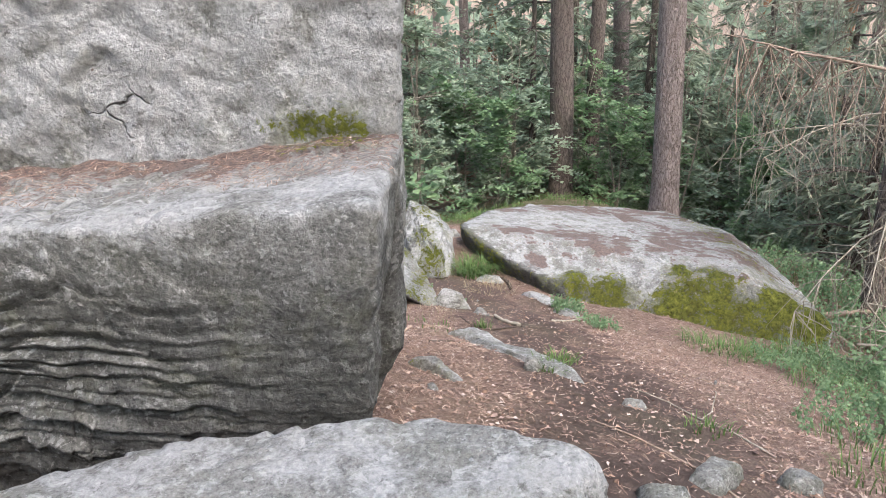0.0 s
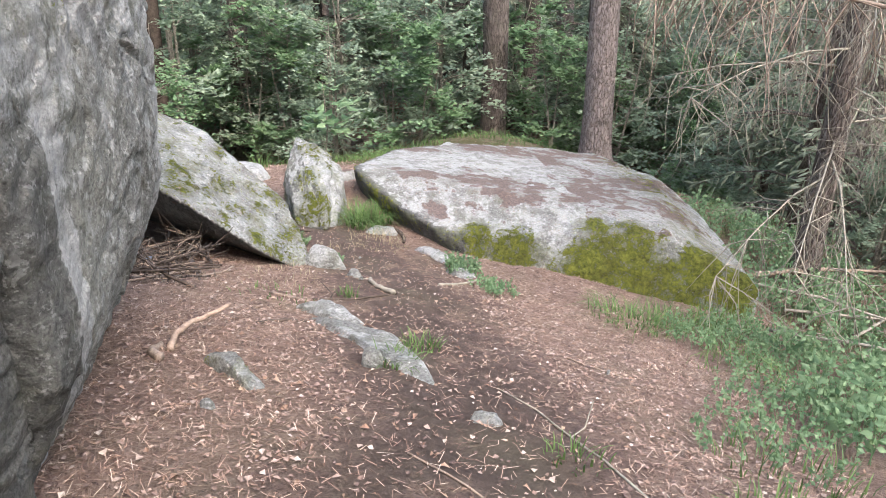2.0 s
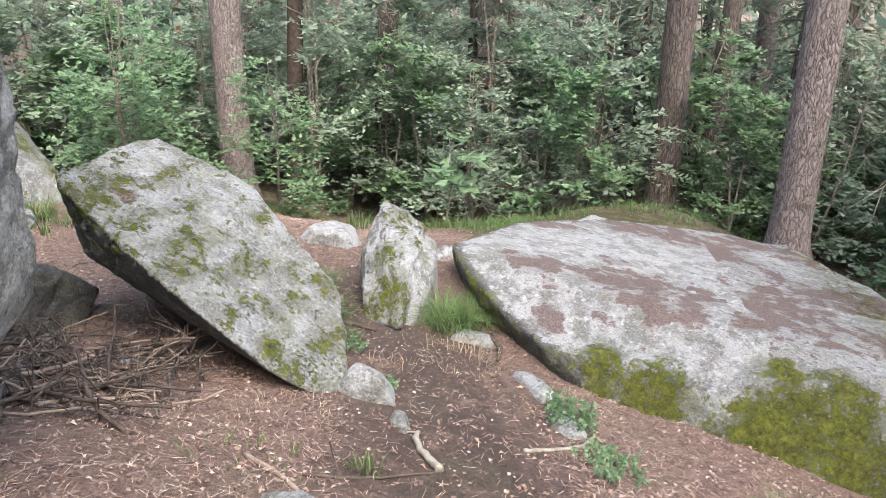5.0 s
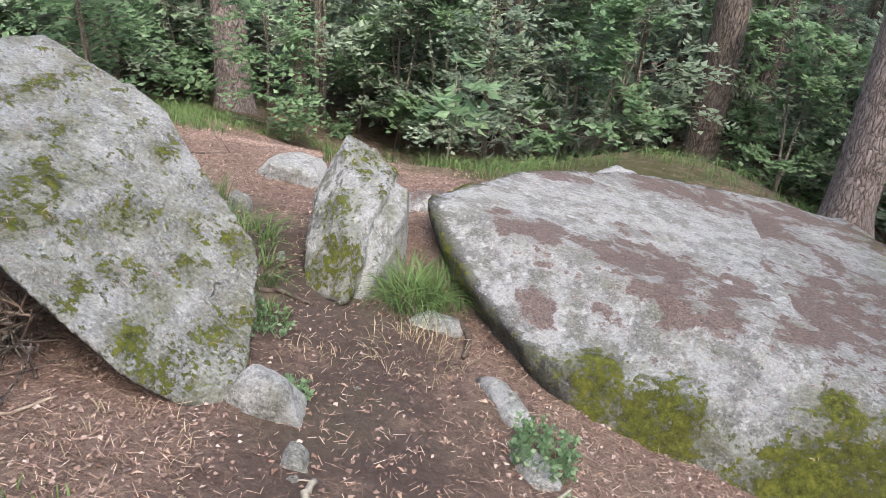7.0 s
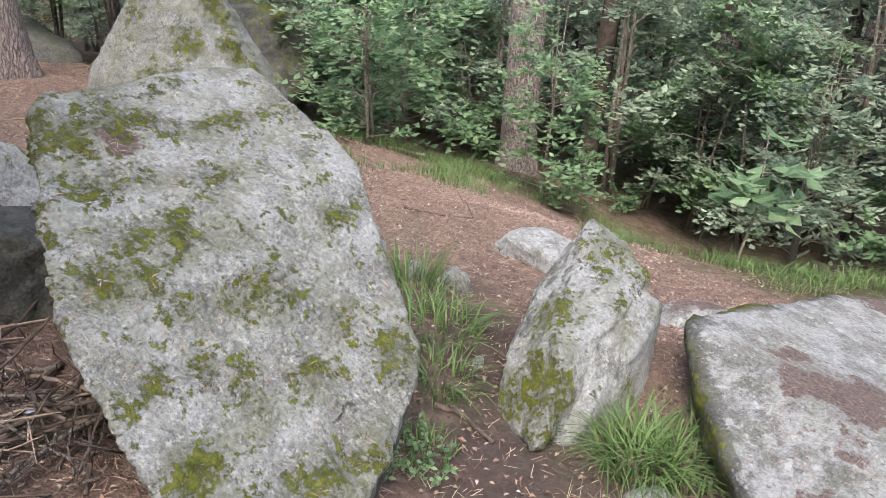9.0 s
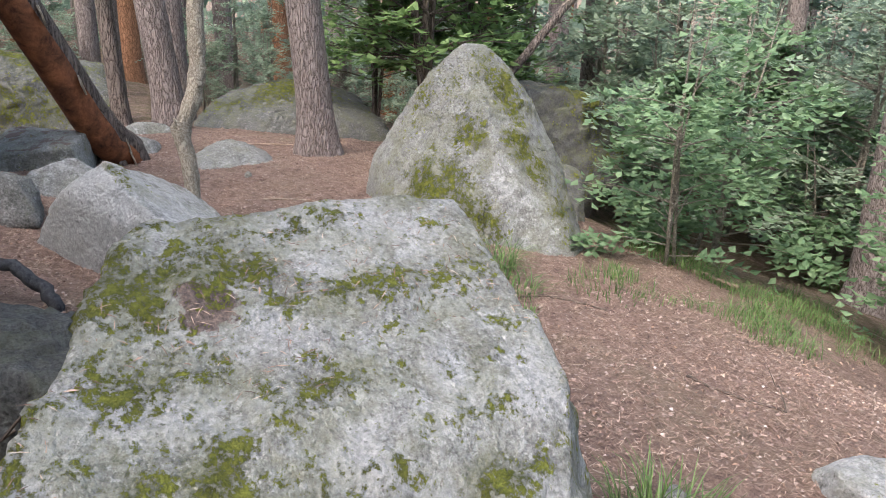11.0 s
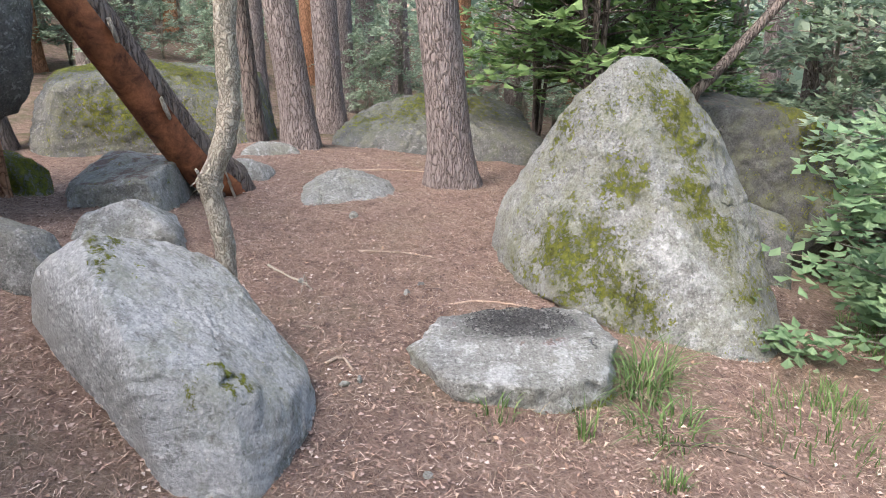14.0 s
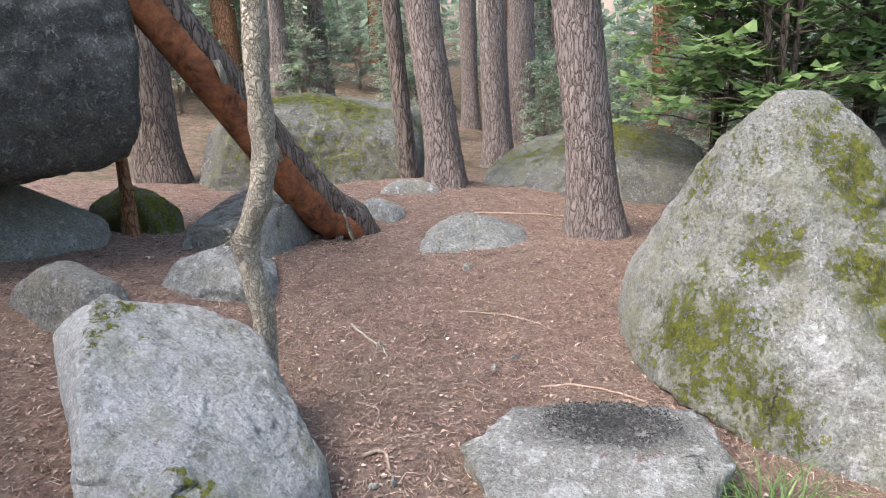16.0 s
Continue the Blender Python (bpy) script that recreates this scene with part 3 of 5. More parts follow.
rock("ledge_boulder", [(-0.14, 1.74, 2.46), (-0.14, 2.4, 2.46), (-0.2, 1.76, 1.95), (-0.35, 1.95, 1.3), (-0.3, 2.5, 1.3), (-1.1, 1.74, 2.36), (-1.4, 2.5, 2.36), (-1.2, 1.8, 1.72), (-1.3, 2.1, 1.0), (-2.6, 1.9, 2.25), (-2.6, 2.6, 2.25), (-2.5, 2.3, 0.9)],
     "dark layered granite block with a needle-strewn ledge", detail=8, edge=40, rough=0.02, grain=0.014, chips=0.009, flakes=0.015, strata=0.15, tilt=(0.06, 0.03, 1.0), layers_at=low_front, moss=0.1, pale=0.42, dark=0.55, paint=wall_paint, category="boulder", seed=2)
rock("low_boulder", [(-1.3, 1.3, 1.88), (-0.8, 1.52, 1.9), (-0.05, 1.62, 1.95), (0.36, 1.42, 1.9), (0.4, 1.3, 1.6), (0.2, 1.05, 1.2), (-0.1, 1.5, 1.2), (-1.2, 1.5, 1.2), (-1.3, 0.6, 1.2), (-1.2, 0.75, 1.8), (-0.3, 0.72, 1.85), (-0.1, 0.65, 1.25)],
     "low pale granite rock beside the trail", detail=7, edge=24, rough=0.025, flakes=0.015, pale=0.52, moss=0.12, category="boulder", seed=3)
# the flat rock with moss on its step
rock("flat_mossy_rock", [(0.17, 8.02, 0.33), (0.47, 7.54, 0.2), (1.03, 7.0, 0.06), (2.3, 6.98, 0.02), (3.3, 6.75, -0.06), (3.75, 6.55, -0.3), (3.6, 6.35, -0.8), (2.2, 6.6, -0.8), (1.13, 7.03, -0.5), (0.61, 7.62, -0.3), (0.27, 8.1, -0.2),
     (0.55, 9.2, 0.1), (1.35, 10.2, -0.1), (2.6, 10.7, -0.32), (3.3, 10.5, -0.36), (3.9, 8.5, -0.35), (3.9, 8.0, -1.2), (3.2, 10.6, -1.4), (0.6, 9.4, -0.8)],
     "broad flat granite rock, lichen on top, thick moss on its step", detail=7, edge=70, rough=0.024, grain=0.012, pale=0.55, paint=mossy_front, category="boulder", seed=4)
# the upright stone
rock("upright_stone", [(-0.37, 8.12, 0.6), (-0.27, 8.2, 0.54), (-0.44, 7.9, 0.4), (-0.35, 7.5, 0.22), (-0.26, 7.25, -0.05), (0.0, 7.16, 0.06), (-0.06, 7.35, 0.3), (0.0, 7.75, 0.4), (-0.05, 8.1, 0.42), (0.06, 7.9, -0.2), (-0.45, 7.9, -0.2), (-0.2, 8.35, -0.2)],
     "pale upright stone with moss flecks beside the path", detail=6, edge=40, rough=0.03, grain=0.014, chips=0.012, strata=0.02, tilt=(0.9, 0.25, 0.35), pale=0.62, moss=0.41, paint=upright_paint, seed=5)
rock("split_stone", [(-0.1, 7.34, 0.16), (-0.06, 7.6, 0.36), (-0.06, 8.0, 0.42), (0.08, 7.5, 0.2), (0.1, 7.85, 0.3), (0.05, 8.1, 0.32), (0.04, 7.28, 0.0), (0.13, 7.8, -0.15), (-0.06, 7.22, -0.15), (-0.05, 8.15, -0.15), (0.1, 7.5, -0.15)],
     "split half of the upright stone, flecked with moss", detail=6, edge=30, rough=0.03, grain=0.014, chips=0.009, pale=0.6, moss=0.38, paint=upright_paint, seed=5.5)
rock("path_side_stone", [(-1.4, 8.8, -0.1), (-1.2, 8.72, 0.06), (-0.85, 8.75, 0.02), (-0.75, 8.9, -0.12), (-0.9, 9.1, 0.0), (-1.25, 9.05, 0.05), (-1.1, 9.2, -0.3), (-1.3, 8.7, -0.3), (-0.8, 8.7, -0.3)],
     "pale rounded stone behind the upright stone", detail=5, edge=12, pale=0.58, moss=0.25, seed=6)
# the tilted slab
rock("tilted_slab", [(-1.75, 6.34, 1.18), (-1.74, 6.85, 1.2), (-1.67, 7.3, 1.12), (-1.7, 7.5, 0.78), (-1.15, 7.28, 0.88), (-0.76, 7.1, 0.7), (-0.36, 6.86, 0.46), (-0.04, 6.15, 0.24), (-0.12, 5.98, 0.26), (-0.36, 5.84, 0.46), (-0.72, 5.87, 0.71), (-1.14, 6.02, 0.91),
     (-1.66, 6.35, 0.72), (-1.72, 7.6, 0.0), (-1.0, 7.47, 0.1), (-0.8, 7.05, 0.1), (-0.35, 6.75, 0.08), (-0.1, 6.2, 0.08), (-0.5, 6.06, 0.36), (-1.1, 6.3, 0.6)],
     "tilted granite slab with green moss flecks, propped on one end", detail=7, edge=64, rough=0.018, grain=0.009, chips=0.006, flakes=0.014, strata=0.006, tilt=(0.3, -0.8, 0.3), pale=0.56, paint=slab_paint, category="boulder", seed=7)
# dark=1.0 puts the hollow's shade into the stone colour
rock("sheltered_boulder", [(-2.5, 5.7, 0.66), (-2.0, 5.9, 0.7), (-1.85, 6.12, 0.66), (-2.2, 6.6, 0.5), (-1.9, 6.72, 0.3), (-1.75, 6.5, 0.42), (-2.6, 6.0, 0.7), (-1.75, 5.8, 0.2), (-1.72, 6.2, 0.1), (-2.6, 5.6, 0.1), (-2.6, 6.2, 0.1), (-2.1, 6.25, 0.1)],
     "boulder in the hollow behind the slab, darkened for the shade there", detail=6, edge=30, rough=0.06, flakes=0.03, pale=0.05, moss=0.2, dark=1.0, category="boulder", seed=20)
# the clearing behind
rock("round_boulder", [(-4.14, 6.16, 0.66), (-4.06, 6.42, 0.8), (-3.8, 6.46, 0.74), (-3.36, 6.68, 0.58), (-3.34, 6.98, 0.44), (-3.55, 7.2, 0.22), (-3.95, 7.26, 0.17), (-4.4, 6.92, 0.42), (-4.3, 6.62, 0.68), (-4.5, 5.98, 0.22), (-4.28, 6.12, 0.24), (-4.0, 6.34, 0.2), (-3.58, 6.56, 0.14), (-3.22, 6.74, 0.1), (-3.14, 7.0, 0.04), (-3.44, 7.16, 0.0), (-3.8, 7.3, -0.02), (-4.5, 6.95, 0.0)],
     "rounded grey boulder with a cracked mossy nose", detail=7, edge=30, rough=0.025, grain=0.008, flakes=0.008, cracks=[(0.012, 0.03, [(-3.73, 6.56, 0.72), (-3.48, 6.67, 0.64), (-3.3, 6.79, 0.52), (-3.3, 6.92, 0.47), (-3.56, 7.06, 0.4)])], pale=0.6, moss=0.26, paint=round_paint, category="boulder", seed=8)
rock("fire_stone", [(-4.2, 7.74, 0.05), (-4.5, 8.02, 0.05), (-4.58, 8.4, 0.04), (-4.5, 8.75, 0.02), (-4.14, 8.8, 0.02), (-3.8, 8.6, 0.0), (-3.74, 8.32, 0.03), (-3.86, 7.9, 0.04), (-3.76, 8.62, -0.35), (-3.85, 8.0, -0.3), (-4.15, 7.8, -0.2), (-4.5, 8.8, -0.3), (-4.4, 8.0, -0.2)],
     "flat-topped stone with a burnt patch", detail=6, edge=60, rough=0.025, grain=0.014, chips=0.011, flakes=0.02, pale=0.5, moss=0.2, paint=fire_paint, seed=9)
rock("pointed_boulder", [(-5.3, 9.26, 1.29), (-5.35, 9.5, 1.27), (-5.5, 8.98, 0.95), (-5.75, 8.6, 0.2), (-5.75, 8.55, -0.2), (-4.96, 8.6, -0.06), (-4.42, 8.98, -0.15), (-4.1, 9.7, -0.34), (-4.35, 10.0, -0.34), (-5.1, 10.12, 0.2), (-5.2, 9.92, 0.8), (-4.62, 9.28, 0.45), (-4.75, 9.7, 0.5), (-5.9, 10.3, 0.4), (-6.0, 10.5, -0.7), (-6.5, 9.4, -0.2), (-6.2, 9.4, 0.8)],
     "tall pointed granite boulder streaked with moss", detail=7, edge=40, rough=0.03, grain=0.013, chips=0.006, flakes=0.008, paint=pointed_paint, category="boulder", seed=10)
rock("mound_stone", [(-6.58, 7.3, 0.04), (-6.52, 7.7, 0.0), (-6.64, 8.12, -0.06), (-6.9, 7.55, 0.24), (-7.0, 7.8, 0.22), (-7.1, 7.35, 0.1), (-7.25, 8.1, 0.05), (-6.7, 7.7, -0.3)],
     "low grey stone breaking through the needles", detail=6, edge=24, rough=0.015, chips=0.007, pale=0.42, moss=0.22, seed=11)
rock("clearing_stone", [(-5.65, 6.0, 0.4), (-5.71, 6.31, 0.47), (-5.47, 6.54, 0.32), (-5.44, 5.96, 0.26), (-5.39, 6.23, 0.15), (-5.96, 6.02, 0.26), (-5.98, 6.50, 0.27), (-5.50, 6.66, -0.00), (-5.57, 5.84, -0.02), (-5.77, 6.22, -0.12)],
     "grey stone on the needle floor", detail=6, edge=24, rough=0.02, chips=0.007, pale=0.5, moss=0.2, seed=12)
rock("flat_stone", [(-6.83, 5.65, 0.3), (-6.25, 5.85, 0.42), (-6.14, 6.32, 0.42), (-6.12, 6.45, 0.02), (-6.56, 6.42, 0.47), (-7.32, 5.87, 0.42), (-7.14, 6.5, 0.36), (-6.33, 5.62, -0.05), (-7.30, 5.59, -0.08), (-7.13, 6.56, -0.15)],
     "flat mossy stone at the foot of the leaning trunk", detail=6, edge=40, rough=0.02, chips=0.009, pale=0.45, moss=0.3, litter=0.5, seed=13)
rock("far_mossy_boulder", [(-9.6, 4.75, 0.5), (-9.35, 5.0, 0.66), (-9.5, 6.1, 0.52), (-9.6, 6.9, 0.3), (-9.3, 7.15, -0.3), (-9.2, 4.8, -0.3), (-9.5, 4.6, 0.0), (-11.2, 4.6, 0.6), (-11.6, 7.0, 0.45), (-11.0, 5.6, 0.72), (-10.4, 6.8, 0.5), (-11.5, 7.2, -0.6), (-11.2, 4.4, -0.4), (-9.15, 6.0, -0.1)],
     "large boulder covered in green moss beyond the clearing", detail=6, edge=60, rough=0.05, chips=0.015, pale=0.3, moss=0.4, dark=0.65, strata=0.06, flakes=0.03, tilt=(0.15, 0.1, 1.0), paint=far_paint, category="boulder", seed=14)
rock("far_flat_boulder", [(-8.9, 7.75, -0.05), (-8.7, 8.4, 0.1), (-8.7, 9.1, 0.2), (-8.3, 9.9, -0.05), (-9.2, 7.85, 0.12), (-9.8, 8.3, 0.26), (-9.7, 9.4, 0.36), (-9.6, 10.0, 0.2), (-10.0, 7.7, -0.4), (-9.9, 10.1, -0.5), (-8.5, 8.1, -0.4), (-8.2, 9.9, -0.4)],
     "low dark boulder behind the pines", detail=6, edge=34, rough=0.04, chips=0.012, strata=0.02, tilt=(0.1, 0.25, 1.0), flakes=0.04, pale=0.2, moss=0.3, dark=0.7, litter=0.2, paint=far_paint, category="boulder", seed=15)
# full dark stands in for the shade of the trees above
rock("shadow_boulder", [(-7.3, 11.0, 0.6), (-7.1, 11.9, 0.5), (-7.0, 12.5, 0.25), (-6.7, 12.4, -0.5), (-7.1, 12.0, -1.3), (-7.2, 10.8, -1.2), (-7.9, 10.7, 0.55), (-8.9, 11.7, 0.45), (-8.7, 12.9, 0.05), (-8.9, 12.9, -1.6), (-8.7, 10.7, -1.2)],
     "boulder under the bushes, their shade painted dark on it", detail=6, edge=40, rough=0.06, chips=0.018, strata=0.05, tilt=(0.2, 0.5, 1.0), pale=0.0, moss=0.3, dark=1.0, litter=0.4, paint=far_paint, category="boulder", seed=16)
# dark here is shade in the colour too, like the boulder behind it
rock("wedge_stone", [(-6.01, 10.67, -0.05), (-5.83, 11.06, -0.04), (-5.61, 10.98, -0.71), (-5.69, 10.40, -0.72), (-6.50, 10.75, 0.03), (-6.49, 11.24, -0.73), (-6.37, 10.47, -0.74)],
     "mossy stone wedged beside the pointed boulder", detail=5, edge=10, pale=0.1, moss=0.35, dark=0.7, seed=17)
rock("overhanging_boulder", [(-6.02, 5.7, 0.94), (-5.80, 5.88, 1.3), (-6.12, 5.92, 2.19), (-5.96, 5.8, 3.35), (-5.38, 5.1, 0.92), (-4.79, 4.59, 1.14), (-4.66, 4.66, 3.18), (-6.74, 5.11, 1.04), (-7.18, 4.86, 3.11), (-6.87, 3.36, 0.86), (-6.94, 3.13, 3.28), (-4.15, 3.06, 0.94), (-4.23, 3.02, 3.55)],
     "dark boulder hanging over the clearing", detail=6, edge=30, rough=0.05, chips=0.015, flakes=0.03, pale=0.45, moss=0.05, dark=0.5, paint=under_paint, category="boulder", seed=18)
rock("prop_boulder", [(-6.42, 4.83, 0.61), (-6.34, 5.27, 0.57), (-6.14, 5.43, 0.34), (-6.13, 5.34, -0.05), (-6.13, 4.55, 0.91), (-5.36, 4.28, 1.07), (-4.77, 4.40, 0.75), (-4.74, 4.22, 0.07), (-7.09, 4.92, 0.01), (-6.68, 3.37, 0.92), (-4.35, 3.25, 0.99), (-6.65, 3.38, -0.10), (-4.33, 3.46, 0.07)],
     "blue-grey boulder that props the overhanging one", detail=6, edge=14, rough=0.05, pale=0.4, moss=0.2, category="boulder", seed=19)


# ---- trees ----
def trunk_mesh(name, height, r0, r1, mat, lean=(0.0, 0.0), bend=0.15, segs=22, rings_per_m=5, knobs=0.05, seed=0.0, flare=0.45):
    s = Shape()
    rings = int(height * rings_per_m)
    for i in range(rings + 1):
        z = -0.3 + (height + 0.3) * i / rings
        q = max(0.0, z / height)
        c = Vector((lean[0] * z + bend * math.sin(q * 2.6 + seed) - bend * math.sin(seed), lean[1] * z + bend * math.sin(q * 2.1 + seed * 2) - bend * math.sin(seed * 2), z))
        r = r1 + (r0 - r1) * (1 - q) ** 0.9 + r0 * flare * math.exp(-max(0, z + 0.05) / 0.22)
        for k in range(segs):
            w = 2 * math.pi * k / segs
            d = Vector((math.cos(w), math.sin(w), 0))
            ridge = noise.noise(Vector((d.x * 2.2 + seed, d.y * 2.2, z * 0.8))) + 0.6 * noise.noise(Vector((d.x * 5, d.y * 5 + seed, z * 3)))
            foot = 0.35 * math.exp(-max(0, z) / 0.25) * noise.noise(Vector((d.x * 1.7, d.y * 1.7, seed)))
            s.v.append(c + d * r * (1 + knobs * ridge + foot))
    for i in range(rings):
        for k in range(segs):
            a, b = i * segs + k, i * segs + (k + 1) % segs
            s.f.append((a, b, b + segs, a + segs))
    return s.mesh(name, mat)


def pine_crown(name, base, top, spread, count, seed):
    """Boughs high on a pine, each with tufts of needles."""
    rnd = random.Random(seed)
    s = Shape()
    for _ in range(count):
        h = rnd.uniform(base, top)
        w = rnd.uniform(0, 2 * math.pi)
        out = spread * (1.1 - 0.7 * (h - base) / (top - base)) * rnd.uniform(0.4, 1.0)
        for k in range(5):
            c = Vector((math.cos(w) * out * (0.4 + 0.15 * k), math.sin(w) * out * (0.4 + 0.15 * k), h + 0.12 * k + rnd.uniform(-0.2, 0.2)))
            for _ in range(5):
                d = Vector((rnd.uniform(-1, 1), rnd.uniform(-1, 1), rnd.uniform(-0.2, 1))).normalized()
                s.leaf(c + d * 0.1, d, d.orthogonal().normalized(), 0.4, 0.16)
    return s.mesh(name, NEEDLE)


CROWN = pine_crown("crown", 10.0, 16.0, 2.2, 15, 5)


def pine(x, y, dia, bark, height=16.0, lean=(0.0, 0.0), bend=0.15, label="tall pine with flaky bark", seed=0.0, mesh=None, segs=22, turn=0.0, name="pine_tree"):
    tree = new(name)
    tree.location = (x, y, ground_at(x, y))
    tree.rotation_euler = (0, 0, turn)
    part("trunk", mesh or trunk_mesh("trunk", height, dia / 2, dia / 4, bark, lean, bend, segs, seed=seed), tree)
    part("crown", CROWN, tree)
    return tagged(tree, label, "tree", "pines of the wood")


def leafy_twigs(s, rnd, at, along, length, size, per=7, droop=0.3):
    """A twig with leaves set along both of its sides."""
    side = along.cross(Vector((0, 0, 1)))
    side = side.normalized() if side.length > 0.05 else Vector((1, 0, 0))
    for i in range(per):
        q = (i + 0.5) / per
        c = at + along * length * q - Vector((0, 0, droop * length * q * q))
        d = (along * 0.5 + side * (1 if i % 2 else -1) * rnd.uniform(0.5, 1.1) + Vector((0, 0, rnd.uniform(-0.5, 0.25)))).normalized()
        w = d.cross(Vector((rnd.uniform(-0.4, 0.4), rnd.uniform(-0.4, 0.4), 1))).normalized()
        s.leaf(c, d, w, size * rnd.uniform(0.7, 1.25), size * rnd.uniform(0.5, 0.78))


def bush_kind(seed, height, spread, twigs, size, leaf, wood, stems=3, low=0.15, name="bush"):
    """Stems that fork into limbs, and a crown of leafy twigs with gaps."""
    rnd = random.Random(seed)
    w, l = Shape(), Shape()
    tips = []
    for _ in range(stems):
        a = rnd.uniform(0, 2 * math.pi)
        top = Vector((math.cos(a) * spread * 0.45 * rnd.random(), math.sin(a) * spread * 0.45 * rnd.random(), height * rnd.uniform(0.75, 1.0)))
        foot = Vector((rnd.uniform(-0.08, 0.08), rnd.uniform(-0.08, 0.08), -0.12))
        mid = (foot + top) / 2 + Vector((rnd.uniform(-0.15, 0.15), rnd.uniform(-0.15, 0.15), 0))
        r = 0.006 * height + 0.006
        w.tube([foot, (foot + mid) / 2, mid, (mid + top) / 2, top], [r, r * 0.85, r * 0.65, r * 0.45, r * 0.2], 6)
        for _ in range(int(7 + height * 2)):
            q = rnd.uniform(low, 1.0)
            p = foot.lerp(mid, q * 2) if q < 0.5 else mid.lerp(top, q * 2 - 1)
            b = rnd.uniform(0, 2 * math.pi)
            reach = spread * (1.05 - 0.7 * q) * rnd.uniform(0.4, 1.0)
            e = p + Vector((math.cos(b) * reach, math.sin(b) * reach, reach * rnd.uniform(0.0, 0.55)))
            w.tube([p, p.lerp(e, 0.55) + Vector((0, 0, 0.05 * reach)), e], [r * 0.4, r * 0.25, r * 0.08], 4, False)
            tips.append((p, e))
    for _ in range(twigs):
        p, e = rnd.choice(tips)
        c = p.lerp(e, rnd.uniform(0.3, 1.0)) + Vector((rnd.uniform(-1, 1), rnd.uniform(-1, 1), rnd.uniform(-1, 1))) * 0.06
        d = ((e - p).normalized() + Vector((rnd.uniform(-1, 1), rnd.uniform(-1, 1), rnd.uniform(-0.5, 0.5)))).normalized()
        leafy_twigs(l, rnd, c, d, rnd.uniform(0.2, 0.45), size)
    return w.mesh("stem", wood), l.mesh("crown", leaf, False)


def plant(kind, x, y, turn=0.0, size=1.0, label="", name="bush", category="bush", group="", z=None):
    ob = new(name)
    ob.location = (x, y, ground_at(x, y) if z is None else z)
    ob.rotation_euler, ob.scale = (0, 0, turn), (size, size, size)
    part("stem", kind[0], ob)
    part("crown", kind[1], ob)
    return tagged(ob, label, category, group)


def spruce_kind(seed, height, spread, dead=False, low=0.3):
    """A spruce: whorls of drooping boughs hung with needled sprays, or bare dry ones."""
    rnd = random.Random(seed)
    w, l = Shape(), Shape()
    w.tube([(0, 0, -0.2), (0.02, 0.03, height * 0.5), (0, 0, height)], [0.02 * height * 0.6, 0.012 * height * 0.6, 0.01], 10)
    h = low
    while h < height * 0.97:
        for k in range(5):
            a = rnd.uniform(0, 2 * math.pi)
            reach = spread * (1 - h / height) ** 0.8 * rnd.uniform(0.7, 1.1)
            d = Vector((math.cos(a), math.sin(a), 0))
            pts = [Vector((0, 0, h)) + d * reach * q + Vector((0, 0, reach * (0.18 * q - 0.5 * q * q))) for q in (0, 0.3, 0.65, 1.0)]
            w.tube(pts, [0.018, 0.013, 0.008, 0.003], 4, False)
            for i in range(int(8 + reach * 12)):
                q = rnd.uniform(0.12, 1.0)
                c = Vector((0, 0, h)) + d * reach * q + Vector((0, 0, reach * (0.18 * q - 0.5 * q * q)))
                side = Vector((-d.y, d.x, 0)) * (1 if i % 2 else -1)
                t = (side * rnd.uniform(0.5, 1) + d * rnd.uniform(0.2, 0.8) + Vector((0, 0, rnd.uniform(-0.9, -0.1)))).normalized()
                ln = rnd.uniform(0.15, 0.4) * (1.15 - 0.6 * q)
                if not dead:
                    for j in range(4):
                        u = (t + turned(rnd) * 0.5).normalized()
                        l.leaf(c + t * ln * j / 4, u, u.orthogonal().normalized(), 0.15, 0.035)
        h += 0.28 + 0.02 * height
    return w.mesh("trunk", OLD_BARK), l.mesh("crown", NEEDLE, False)


def turned(rnd):
    return Vector((rnd.uniform(-1, 1), rnd.uniform(-1, 1), rnd.uniform(-1, 1)))


# the pines that stand nearest, each with its own trunk
pine(2.47, 15.28, 0.5, OLD_BARK, 17, (-0.035, 0.0), 0.2, "dark old pine trunk with rough bark", 1.0)
pine(3.45, 11.3, 0.42, PINE_BARK, 17, (-0.035, 0.0), 0.05, "twin pine trunk rising behind the flat rock", 2.0)
pine(5.75, 18.1, 0.58, PINE_BARK, 17, (-0.035, 0.0), 0.1, "twin pine trunk rising behind the flat rock", 3.0)
pine(-4.34, 13.94, 0.5, PINE_BARK, 17, (0.0, 0.0), 0.12, "pine trunk at the far end of the grassy bank", 4.0)
pine(-2.6, 16.5, 0.4, OLD_BARK, 16, (0.02, 0.0), 0.15, "dark pine trunk in the thicket", 5.0)
pine(-7.2, 8.65, 0.36, PINE_BARK, 16, (-0.01, -0.1), 0.08, "pine with plated grey-brown bark beside the boulder", 6.0, segs=30)
pine(-8.7, 7.42, 0.33, PINE_BARK, 17, (0.0, -0.095), 0.1, "pine with plated grey-brown bark on the mound", 7.0, segs=26)
pine(-11.4, 7.9, 0.36, PINE_BARK, 17, (0.0, 0.0), 0.1, "straight pine behind the mound", 8.0)
pine(-9.44, 6.95, 0.19, OLD_BARK, 13, (0.0, -0.05), 0.1, "slim leaning pine on the mound", 9.0)
pine(-9.6, 4.15, 0.5, OLD_BARK, 17, (0.0, 0.02), 0.2, "thick pine past the mossy boulder", 10.0)
